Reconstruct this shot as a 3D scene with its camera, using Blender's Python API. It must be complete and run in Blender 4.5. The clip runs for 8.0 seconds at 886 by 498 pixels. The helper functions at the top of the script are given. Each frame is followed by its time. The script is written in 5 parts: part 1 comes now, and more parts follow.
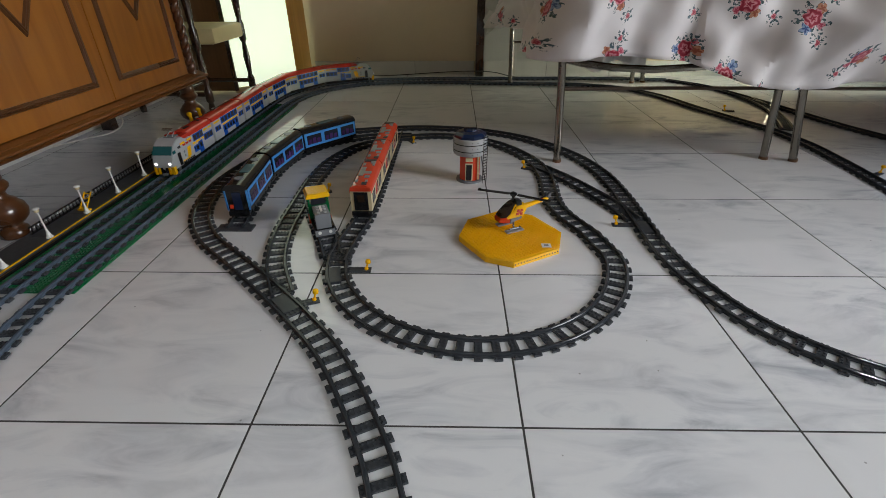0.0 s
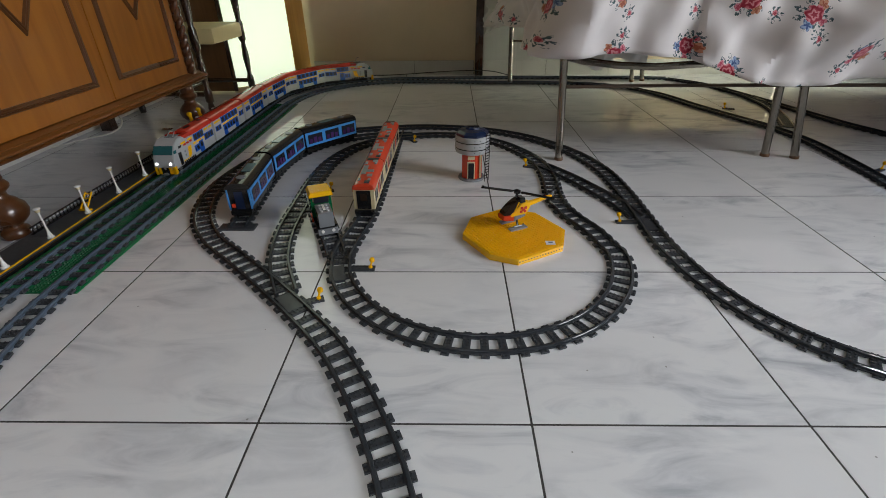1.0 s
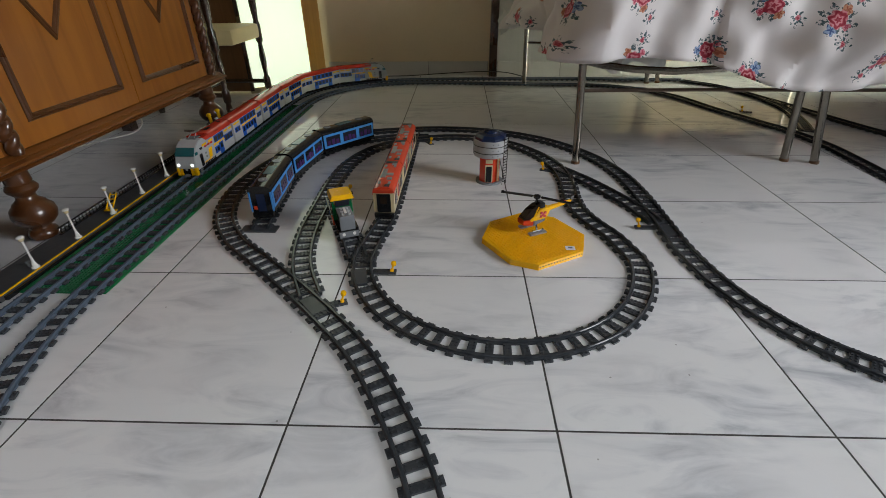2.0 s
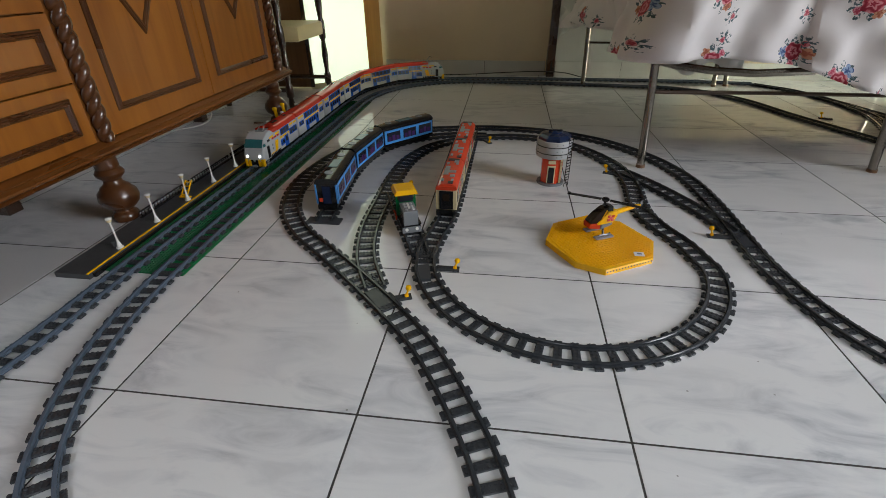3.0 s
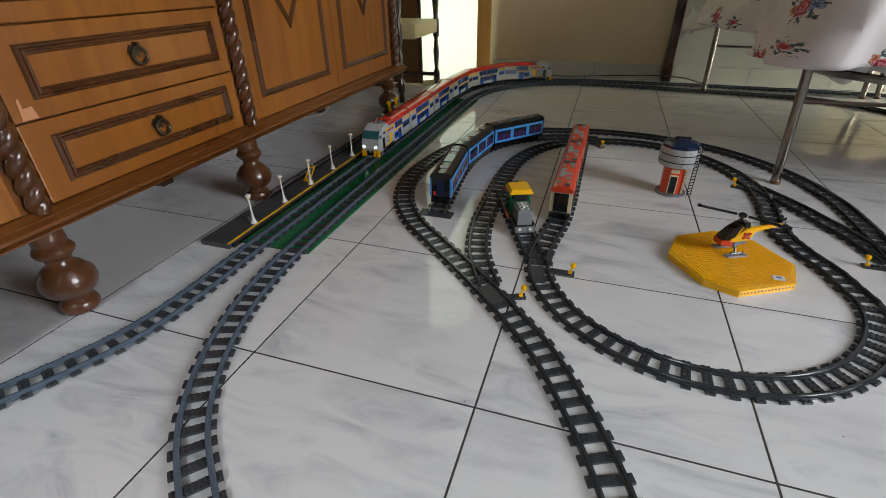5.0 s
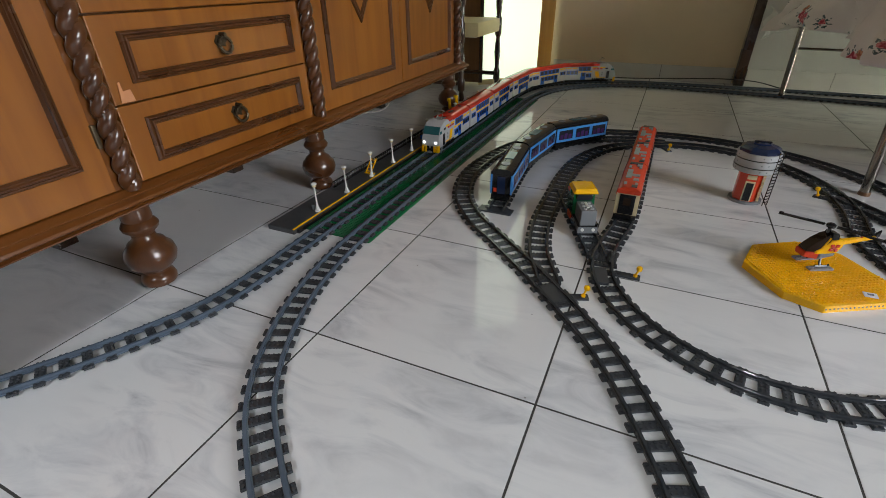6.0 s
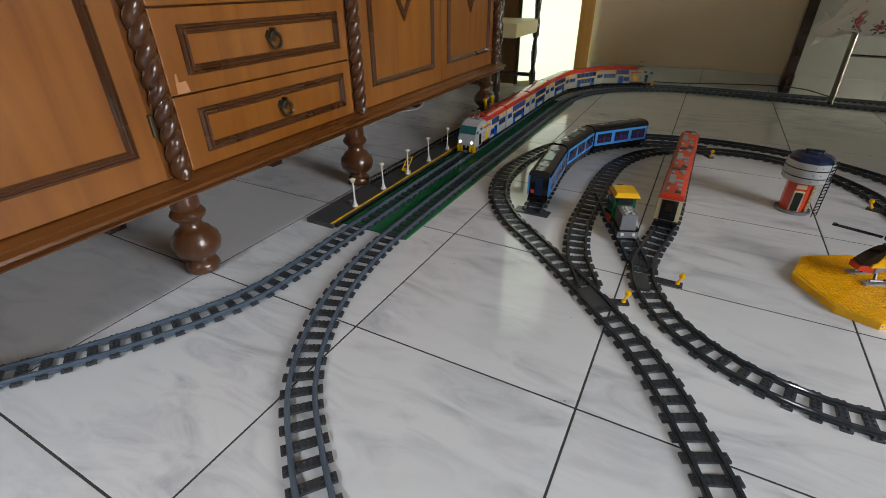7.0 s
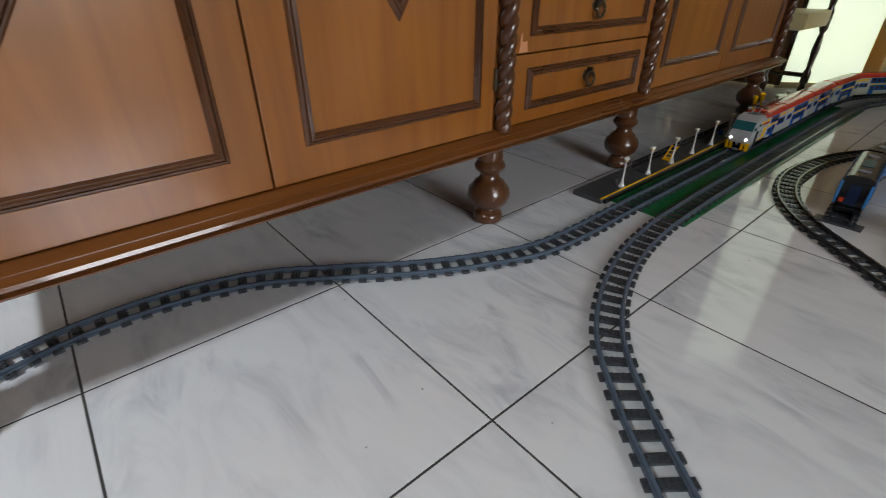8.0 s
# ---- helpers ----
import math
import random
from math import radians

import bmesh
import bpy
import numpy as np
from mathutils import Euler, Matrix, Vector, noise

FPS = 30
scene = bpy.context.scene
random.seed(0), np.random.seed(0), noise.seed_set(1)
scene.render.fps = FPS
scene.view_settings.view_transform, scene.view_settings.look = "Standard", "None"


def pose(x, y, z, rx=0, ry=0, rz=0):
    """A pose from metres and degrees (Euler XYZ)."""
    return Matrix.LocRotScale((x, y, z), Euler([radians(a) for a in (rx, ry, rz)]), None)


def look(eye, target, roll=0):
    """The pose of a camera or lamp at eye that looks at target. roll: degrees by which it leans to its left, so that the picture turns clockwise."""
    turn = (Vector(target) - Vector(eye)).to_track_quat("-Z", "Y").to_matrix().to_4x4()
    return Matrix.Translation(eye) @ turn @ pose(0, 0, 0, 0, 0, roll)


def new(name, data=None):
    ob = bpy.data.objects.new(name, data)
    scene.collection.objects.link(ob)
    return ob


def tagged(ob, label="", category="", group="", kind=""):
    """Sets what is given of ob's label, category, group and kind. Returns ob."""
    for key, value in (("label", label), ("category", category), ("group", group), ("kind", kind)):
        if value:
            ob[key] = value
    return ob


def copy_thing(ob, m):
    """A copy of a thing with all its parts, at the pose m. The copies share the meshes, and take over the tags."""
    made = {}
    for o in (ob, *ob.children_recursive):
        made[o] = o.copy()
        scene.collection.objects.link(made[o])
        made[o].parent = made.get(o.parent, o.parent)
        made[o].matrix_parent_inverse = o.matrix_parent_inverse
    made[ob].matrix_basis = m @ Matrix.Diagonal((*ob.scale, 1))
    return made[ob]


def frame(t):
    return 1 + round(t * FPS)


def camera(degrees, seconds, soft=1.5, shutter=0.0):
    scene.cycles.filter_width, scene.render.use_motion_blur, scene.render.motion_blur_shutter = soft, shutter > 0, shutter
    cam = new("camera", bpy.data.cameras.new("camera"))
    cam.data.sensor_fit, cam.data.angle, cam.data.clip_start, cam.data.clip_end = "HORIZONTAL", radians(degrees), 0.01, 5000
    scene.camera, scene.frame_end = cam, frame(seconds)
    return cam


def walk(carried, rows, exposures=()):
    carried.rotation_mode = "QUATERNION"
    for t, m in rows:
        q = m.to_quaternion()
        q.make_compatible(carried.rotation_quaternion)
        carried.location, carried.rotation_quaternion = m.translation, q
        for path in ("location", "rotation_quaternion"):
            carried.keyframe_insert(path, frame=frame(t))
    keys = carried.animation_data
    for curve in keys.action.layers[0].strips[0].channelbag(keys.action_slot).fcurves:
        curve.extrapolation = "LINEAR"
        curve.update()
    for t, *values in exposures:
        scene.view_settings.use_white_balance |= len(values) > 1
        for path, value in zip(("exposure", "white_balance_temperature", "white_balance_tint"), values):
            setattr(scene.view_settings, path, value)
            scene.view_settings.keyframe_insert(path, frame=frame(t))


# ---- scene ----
cam = camera(87.7, 8.0, soft=0.9, shutter=0.1)
PATH = [
    (0, (-0.106, -0.446, 0.569), (-0.143, 1.271, -0.456), -0.3),
    (0.5, (-0.11, -0.447, 0.564), (-0.145, 1.273, -0.456), -0.4),
    (1, (-0.119, -0.446, 0.562), (-0.149, 1.272, -0.461), -0.5),
    (2.3, (-0.167, -0.448, 0.58), (-0.269, 1.263, -0.452), -0.5),
    (2.5, (-0.182, -0.448, 0.578), (-0.326, 1.258, -0.457), -0.5),
    (3, (-0.206, -0.448, 0.571), (-0.435, 1.253, -0.456), -0.6),
    (3.5, (-0.219, -0.45, 0.569), (-0.5, 1.244, -0.457), -0.6),
    (4, (-0.238, -0.453, 0.568), (-0.585, 1.229, -0.458), -0.7),
    (4.5, (-0.264, -0.457, 0.567), (-0.7, 1.203, -0.458), -0.9),
    (5, (-0.29, -0.468, 0.565), (-0.838, 1.162, -0.457), -0.8),
    (5.2, (-0.3, -0.471, 0.562), (-0.904, 1.138, -0.462), -0.9),
    (6.5, (-0.331, -0.492, 0.545), (-1.082, 1.062, -0.465), -0.6),
    (7, (-0.351, -0.502, 0.544), (-1.165, 1.021, -0.464), -0.3),
    (7.5, (-0.417, -0.571, 0.524), (-1.46, 0.813, -0.475), -0.4),
    (8, (-0.533, -0.708, 0.495), (-1.85, 0.404, -0.52), -0.2),
]
walk(cam, [(t, look(eye, target, roll)) for t, eye, target, roll in PATH], [(0, 0.24), (3, 0.34), (5, 0.46), (7, 0.46), (8, 0.16)])

# ---- world, sun and daylight through the openings ----
world = bpy.data.worlds.new("sky")
scene.world = world
world.use_nodes = True
wn = world.node_tree.nodes
sky = wn.new("ShaderNodeTexSky")
sky.sky_type, sky.sun_disc = "NISHITA", False
sky.sun_elevation, sky.sun_rotation = radians(64), radians(50)
wn["Background"].inputs["Strength"].default_value = 0.05
world.node_tree.links.new(sky.outputs[0], wn["Background"].inputs["Color"])

sun = new("sun", bpy.data.lights.new("sun", "SUN"))
sun.data.energy, sun.data.angle, sun.data.color = 2.5, radians(0.6), (1.0, 0.94, 0.85)
sun.matrix_world = look((3, -1.0, 8), (0, -3.5, 0))


def daylight(name, eye, target, w, h, watts, color, spread=180):
    lamp = new(name, bpy.data.lights.new(name, "AREA"))
    lamp.data.shape, lamp.data.size, lamp.data.size_y = "RECTANGLE", w, h
    lamp.data.energy, lamp.data.color = watts, color
    lamp.data.spread = radians(spread)
    lamp.matrix_world = look(eye, target)
    return lamp


daylight("daylight_garden_door", (2.66, -0.45, 1.40), (-0.5, 0.35, 0.2), 1.4, 1.5, 19, (0.92, 0.95, 1.0), 90)
daylight("daylight_back_window", (2.66, 2.34, 0.42), (0.2, 2.55, 0.12), 0.45, 0.66, 4.5, (0.97, 1.0, 0.80), 40)
daylight("daylight_high_window", (-0.36, -3.55, 2.965), (-0.10, 0.0, 0.0), 0.5, 0.17, 150, (0.87, 0.935, 1.0))


# ---- materials ----
def mat(name, color, rough=0.5, metal=0.0, vary=0.12, scale=8.0, bump=0.0, bump_scale=60.0, coat=0.0, dust=0.0):
    m = bpy.data.materials.new(name)
    m.use_nodes = True
    nt, b = m.node_tree, m.node_tree.nodes["Principled BSDF"]
    N, L = nt.nodes.new, nt.links.new
    tc = N("ShaderNodeTexCoord")
    n1, n2 = N("ShaderNodeTexNoise"), N("ShaderNodeTexNoise")
    n1.inputs["Scale"].default_value, n1.inputs["Detail"].default_value = scale, 4
    n2.inputs["Scale"].default_value, n2.inputs["Detail"].default_value = bump_scale, 3
    L(tc.outputs["Object"], n1.inputs["Vector"]), L(tc.outputs["Object"], n2.inputs["Vector"])
    info = N("ShaderNodeObjectInfo")
    ad = N("ShaderNodeMath")
    ad.operation = "MULTIPLY_ADD"
    L(info.outputs["Random"], ad.inputs[0])
    ad.inputs[1].default_value = 0.35
    L(n1.outputs["Fac"], ad.inputs[2])
    ramp = N("ShaderNodeMapRange")
    ramp.inputs["From Min"].default_value, ramp.inputs["From Max"].default_value = 0.3, 1.0
    ramp.inputs["To Min"].default_value, ramp.inputs["To Max"].default_value = 1 - vary, 1 + vary
    L(ad.outputs[0], ramp.inputs["Value"])
    mul = N("ShaderNodeMix")
    mul.data_type, mul.blend_type = "RGBA", "MULTIPLY"
    mul.inputs["Factor"].default_value = 1.0
    mul.inputs["A"].default_value = (*color, 1)
    L(ramp.outputs[0], mul.inputs["B"])
    L(mul.outputs["Result"], b.inputs["Base Color"])
    rr = N("ShaderNodeMapRange")
    rr.inputs["To Min"].default_value, rr.inputs["To Max"].default_value = max(rough - 0.08, 0.02), min(rough + 0.12 + dust, 1)
    L(n2.outputs["Fac"], rr.inputs["Value"]), L(rr.outputs[0], b.inputs["Roughness"])
    b.inputs["Metallic"].default_value = metal
    b.inputs["Coat Weight"].default_value = coat
    b.inputs["Coat Roughness"].default_value = 0.05
    if bump:
        bp = N("ShaderNodeBump")
        bp.inputs["Strength"].default_value, bp.inputs["Distance"].default_value = bump, 0.001
        L(n2.outputs["Fac"], bp.inputs["Height"]), L(bp.outputs[0], b.inputs["Normal"])
    return m


def marble():
    m = bpy.data.materials.new("polished_marble_tile")
    m.use_nodes = True
    nt, b = m.node_tree, m.node_tree.nodes["Principled BSDF"]
    N, L = nt.nodes.new, nt.links.new
    tc, info = N("ShaderNodeTexCoord"), N("ShaderNodeObjectInfo")
    off = N("ShaderNodeVectorMath")
    off.operation = "SCALE"
    comb = N("ShaderNodeCombineXYZ")
    for i in range(3):
        L(info.outputs["Random"], comb.inputs[i])
    L(comb.outputs[0], off.inputs[0])
    off.inputs["Scale"].default_value = 37.0
    add = N("ShaderNodeVectorMath")
    L(tc.outputs["Object"], add.inputs[0]), L(off.outputs[0], add.inputs[1])
    rot = N("ShaderNodeMapping")
    rot.inputs["Rotation"].default_value = (0, 0, radians(-28))
    rot.inputs["Scale"].default_value = (3.2, 9.5, 1.0)
    L(add.outputs[0], rot.inputs["Vector"])
    n = N("ShaderNodeTexNoise")
    n.inputs["Scale"].default_value, n.inputs["Detail"].default_value = 1.7, 9
    n.inputs["Roughness"].default_value, n.inputs["Distortion"].default_value = 0.60, 1.1
    L(rot.outputs[0], n.inputs["Vector"])
    ramp = N("ShaderNodeValToRGB")
    e = ramp.color_ramp.elements
    e[0].position, e[0].color = 0.31, (0.42, 0.43, 0.455, 1)
    e[1].position, e[1].color = 0.56, (0.70, 0.70, 0.70, 1)
    mid = e.new(0.45)
    mid.color = (0.60, 0.605, 0.62, 1)
    L(n.outputs["Fac"], ramp.inputs["Fac"])
    n2 = N("ShaderNodeTexNoise")
    n2.inputs["Scale"].default_value, n2.inputs["Detail"].default_value = 3.0, 2
    L(add.outputs[0], n2.inputs["Vector"])
    mix = N("ShaderNodeMix")
    mix.data_type = "RGBA"
    mix.inputs["A"].default_value = (0.69, 0.685, 0.685, 1)
    mr = N("ShaderNodeMapRange")
    mr.inputs["From Min"].default_value, mr.inputs["From Max"].default_value = 0.38, 0.62
    L(n2.outputs["Fac"], mr.inputs["Value"]), L(mr.outputs[0], mix.inputs["Factor"])
    L(ramp.outputs[0], mix.inputs["B"])
    # small specks of grit lying on the glaze
    vor = N("ShaderNodeTexVoronoi")
    vor.inputs["Scale"].default_value = 16.0
    L(add.outputs[0], vor.inputs["Vector"])
    lt = N("ShaderNodeMath")
    lt.operation = "LESS_THAN"
    lt.inputs[1].default_value = 0.028
    L(vor.outputs["Distance"], lt.inputs[0])
    mix2 = N("ShaderNodeMix")
    mix2.data_type = "RGBA"
    mix2.inputs["B"].default_value = (0.22, 0.21, 0.2, 1)
    fac = N("ShaderNodeMath")
    fac.operation = "MULTIPLY"
    fac.inputs[1].default_value = 0.7
    L(lt.outputs[0], fac.inputs[0]), L(fac.outputs[0], mix2.inputs["Factor"])
    L(mix.outputs["Result"], mix2.inputs["A"]), L(mix2.outputs["Result"], b.inputs["Base Color"])
    sm = N("ShaderNodeMapRange")
    sm.inputs["To Min"].default_value, sm.inputs["To Max"].default_value = 0.035, 0.10
    L(n2.outputs["Fac"], sm.inputs["Value"]), L(sm.outputs[0], b.inputs["Roughness"])
    b.inputs["Specular IOR Level"].default_value = 0.75
    return m


def wood(name, dark, light, rough=0.3, scale=1.0, axis=2, coat=0.25, gloss=0.2):
    m = bpy.data.materials.new(name)
    m.use_nodes = True
    nt, b = m.node_tree, m.node_tree.nodes["Principled BSDF"]
    N, L = nt.nodes.new, nt.links.new
    tc, mp = N("ShaderNodeTexCoord"), N("ShaderNodeMapping")
    s = [26.0 * scale] * 3
    s[axis] = 2.2 * scale
    mp.inputs["Scale"].default_value = s
    L(tc.outputs["Object"], mp.inputs["Vector"])
    n = N("ShaderNodeTexNoise")
    n.inputs["Scale"].default_value, n.inputs["Detail"].default_value, n.inputs["Distortion"].default_value = 1.0, 6, 0.8
    L(mp.outputs[0], n.inputs["Vector"])
    big = N("ShaderNodeTexNoise")
    big.inputs["Scale"].default_value, big.inputs["Detail"].default_value = 2.2, 3
    L(tc.outputs["Object"], big.inputs["Vector"])
    ad = N("ShaderNodeMath")
    ad.operation = "ADD"
    L(n.outputs["Fac"], ad.inputs[0]), L(big.outputs["Fac"], ad.inputs[1])
    ramp = N("ShaderNodeValToRGB")
    e = ramp.color_ramp.elements
    e[0].position, e[0].color = 0.36, (*dark, 1)
    e[1].position, e[1].color = 0.66, (*light, 1)
    half = N("ShaderNodeMath")
    half.operation = "MULTIPLY"
    half.inputs[1].default_value = 0.5
    L(ad.outputs[0], half.inputs[0]), L(half.outputs[0], ramp.inputs["Fac"]), L(ramp.outputs[0], b.inputs["Base Color"])
    rr = N("ShaderNodeMapRange")
    rr.inputs["To Min"].default_value, rr.inputs["To Max"].default_value = rough - 0.08, rough + 0.15
    L(big.outputs["Fac"], rr.inputs["Value"]), L(rr.outputs[0], b.inputs["Roughness"])
    b.inputs["Coat Weight"].default_value, b.inputs["Coat Roughness"].default_value = coat, gloss
    bp = N("ShaderNodeBump")
    bp.inputs["Strength"].default_value, bp.inputs["Distance"].default_value = 0.08, 0.001
    L(n.outputs["Fac"], bp.inputs["Height"]), L(bp.outputs[0], b.inputs["Normal"])
    return m


def plastic(name, color, rough=0.28, vary=0.10):
    return mat(name, color, rough * 0.5, 0.0, vary, 14.0, 0.03, 220.0)


M_TILE = marble()
M_GROUT = mat("dark_grout", (0.035, 0.033, 0.03), 0.9, 0, 0.4, 14, 0.4, 200)
M_WALL = mat("cream_wall_paint", (0.77, 0.64, 0.44), 0.7, 0, 0.07, 3, 0.15, 180)
# Dark brown for the unseen walls, picked to weaken and warm bounced light.
M_BACK = mat("unseen_wall_bounce_brown", (0.20, 0.15, 0.11), 0.8, 0, 0.1, 3, 0.15, 180)
# Unseen ceiling, kept at a mid grey so less light bounces down.
M_CEIL = mat("bounce_cut_ceiling_grey", (0.42, 0.40, 0.37), 0.8, 0, 0.04, 2)
M_SKIRT = mat("skirting_tile", (0.62, 0.61, 0.57), 0.2, 0, 0.12, 5)
M_CAB = wood("varnished_teak", (0.215, 0.066, 0.008), (0.365, 0.128, 0.016), 0.28, 1.0, 2, 1.0, 0.16)
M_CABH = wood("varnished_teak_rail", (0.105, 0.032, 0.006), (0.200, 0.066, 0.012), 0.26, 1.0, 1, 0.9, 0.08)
M_DARK = wood("dark_turned_wood", (0.045, 0.015, 0.005), (0.125, 0.045, 0.014), 0.24, 1.4, 2, 0.6, 0.05)
M_CHAIR = wood("dark_chair_wood", (0.022, 0.010, 0.006), (0.06, 0.025, 0.012), 0.22, 1.4, 2, 0.8, 0.06)
M_BROWN = wood("brown_panel_wood", (0.10, 0.045, 0.015), (0.18, 0.085, 0.03), 0.45)
M_OAK = wood("oak_panel_wood", (0.42, 0.20, 0.03), (0.62, 0.34, 0.07), 0.45, 0.7)
M_BARE = wood("bare_split_wood", (0.55, 0.22, 0.09), (0.68, 0.32, 0.15), 0.7, 1, 2, 0.0)
M_BRASS = mat("aged_brass", (0.10, 0.075, 0.045), 0.38, 0.85, 0.3, 60, 0.3, 400)
M_CHROME = mat("worn_chrome", (0.25, 0.225, 0.19), 0.20, 1.0, 0.15, 20)
M_BAR = mat("brown_bar", (0.09, 0.055, 0.035), 0.5, 0.0, 0.2, 12)
# Cream vinyl with the yellowish light on the seat mixed into its colour.
M_SEAT = mat("cream_vinyl_yellow_lit", (0.66, 0.55, 0.27), 0.5, 0, 0.1, 10, 0.2, 150)
M_TRACK = plastic("dark_grey_plastic", (0.044, 0.048, 0.054), 0.40, 0.12)
M_RAIL = plastic("blue_grey_rail_plastic", (0.080, 0.105, 0.140), 0.28, 0.15)
M_RAILD = plastic("dark_rail_plastic", (0.030, 0.034, 0.039), 0.24, 0.12)
M_BLACK = plastic("black_plastic", (0.010, 0.010, 0.011), 0.25, 0.2)
M_GREY = plastic("light_grey_plastic", (0.42, 0.43, 0.43), 0.3)
M_MID = plastic("mid_grey_plastic", (0.20, 0.21, 0.22), 0.3)
M_YEL = plastic("yellow_plastic", (0.90, 0.48, 0.004), 0.44, 0.06)
M_RED = plastic("red_plastic", (0.56, 0.035, 0.018), 0.26)
M_ORED = plastic("orange_red_plastic", (0.62, 0.058, 0.022), 0.28)
M_BLUE = plastic("blue_plastic", (0.012, 0.085, 0.42), 0.25)
M_LBLUE = plastic("sky_blue_plastic", (0.06, 0.26, 0.62), 0.26)
M_GREEN = plastic("green_plastic", (0.003, 0.115, 0.034), 0.32, 0.2)
M_WHITE = plastic("white_plastic", (0.75, 0.74, 0.70), 0.35)
M_TAN = plastic("tan_plastic", (0.66, 0.55, 0.33), 0.32)
M_NAVY = plastic("navy_plastic", (0.012, 0.022, 0.06), 0.2)
M_GLASS = plastic("smoked_window_plastic", (0.018, 0.02, 0.028), 0.06)
M_TEAL = plastic("teal_screen_plastic", (0.015, 0.11, 0.12), 0.08)
M_PATCH = plastic("stone_grey_plastic", (0.29, 0.28, 0.26), 0.3)
M_HATCH = plastic("grey_teal_plastic", (0.075, 0.14, 0.15), 0.3)
M_PURP = plastic("purple_seat_print", (0.055, 0.02, 0.09), 0.3, 0.5)
M_BROWNG = plastic("smoked_brown_canopy", (0.026, 0.016, 0.010), 0.05)
M_CABLE = mat("cable_rubber", (0.03, 0.03, 0.03), 0.6)
M_CABLEW = mat("cable_white", (0.6, 0.58, 0.52), 0.5)
M_PLATF = mat("dark_grey_tiles", (0.055, 0.056, 0.058), 0.35, 0, 0.25, 20, 0.1, 120)


def glow(name, color, strength):
    m = bpy.data.materials.new(name)
    m.use_nodes = True
    b = m.node_tree.nodes["Principled BSDF"]
    b.inputs["Base Color"].default_value = (*color, 1)
    b.inputs["Emission Color"].default_value = (*color, 1)
    b.inputs["Emission Strength"].default_value = strength
    b.inputs["Roughness"].default_value = 0.3
    return m


M_LAMP = glow("headlamp", (0.95, 0.97, 1.0), 2.5)
# Emission stands in for the strong light on the white cupboard panel.
M_PANEL_GLOW = glow("white_panel_glow", (0.84, 0.95, 0.72), 0.74)


# ---- mesh helpers ----
def mesh_object(name, bm, material, smooth=False):
    me = bpy.data.meshes.new(name)
    bm.normal_update()
    bm.to_mesh(me)
    bm.free()
    for m in (material if isinstance(material, (list, tuple)) else [material]):
        me.materials.append(m)
    if smooth:
        for p in me.polygons:
            p.use_smooth = True
        me.set_sharp_from_angle(angle=radians(38))
    return new(name, me)


def part(name, bm, material, parent, label="", smooth=False):
    ob = mesh_object(name, bm, material, smooth)
    ob.parent = parent
    if label:
        tagged(ob, label)
    return ob


def twin(ob, name, parent, m):
    """Another part on the same mesh."""
    o = new(name, ob.data)
    o.parent = parent
    o.matrix_local = m
    return o


def empty(name, m, label, category, group="", kind=""):
    ob = new(name)
    ob.empty_display_size = 0.02
    ob.matrix_world = m
    return tagged(ob, label, category, group, kind)


def box(bm, x0, x1, y0, y1, z0, z1, bev=0.0, mi=0):
    vs = [bm.verts.new((x, y, z)) for x in (x0, x1) for y in (y0, y1) for z in (z0, z1)]
    fs = [bm.faces.new([vs[i] for i in q]) for q in ((0, 1, 3, 2), (4, 6, 7, 5), (0, 4, 5, 1), (2, 3, 7, 6), (0, 2, 6, 4), (1, 5, 7, 3))]
    for f in fs:
        f.material_index = mi
    if bev:
        es = list({e for f in fs for e in f.edges})
        r = bmesh.ops.bevel(bm, geom=es, offset=bev, segments=2, profile=0.6, affect="EDGES")
        for f in r["faces"]:
            f.material_index = mi
    return fs


def boxed(*a, **k):
    bm = bmesh.new()
    box(bm, *a, **k)
    return bm


def cyl(bm, p, q, r0, r1=None, n=10, caps=True):
    p, q = Vector(p), Vector(q)
    r1 = r0 if r1 is None else r1
    d = (q - p).normalized()
    a = d.orthogonal().normalized()
    b = d.cross(a)
    A = [bm.verts.new(p + r0 * (math.cos(6.28318 * i / n) * a + math.sin(6.28318 * i / n) * b)) for i in range(n)]
    B = [bm.verts.new(q + r1 * (math.cos(6.28318 * i / n) * a + math.sin(6.28318 * i / n) * b)) for i in range(n)]
    for i in range(n):
        bm.faces.new((A[i], A[(i + 1) % n], B[(i + 1) % n], B[i]))
    if caps:
        bm.faces.new(A[::-1]), bm.faces.new(B)
    return bm


def lathe(profile, n=20, cx=0.0, cy=0.0, turn=0.0):
    """A turned shape from (radius, z) pairs."""
    bm = bmesh.new()
    rings = []
    for r, z in profile:
        rings.append([bm.verts.new((cx + r * math.cos(6.283185 * i / n + turn), cy + r * math.sin(6.283185 * i / n + turn), z)) for i in range(n)])
    for A, B in zip(rings, rings[1:]):
        for i in range(n):
            bm.faces.new((A[i], A[(i + 1) % n], B[(i + 1) % n], B[i]))
    bm.faces.new(rings[0][::-1]), bm.faces.new(rings[-1])
    return bm


def prism(bm, pts, z0, z1):
    A, B = [bm.verts.new((x, y, z0)) for x, y in pts], [bm.verts.new((x, y, z1)) for x, y in pts]
    n = len(pts)
    bm.faces.new(A[::-1]), bm.faces.new(B)
    for i in range(n):
        bm.faces.new((A[i], A[(i + 1) % n], B[(i + 1) % n], B[i]))
    return bm


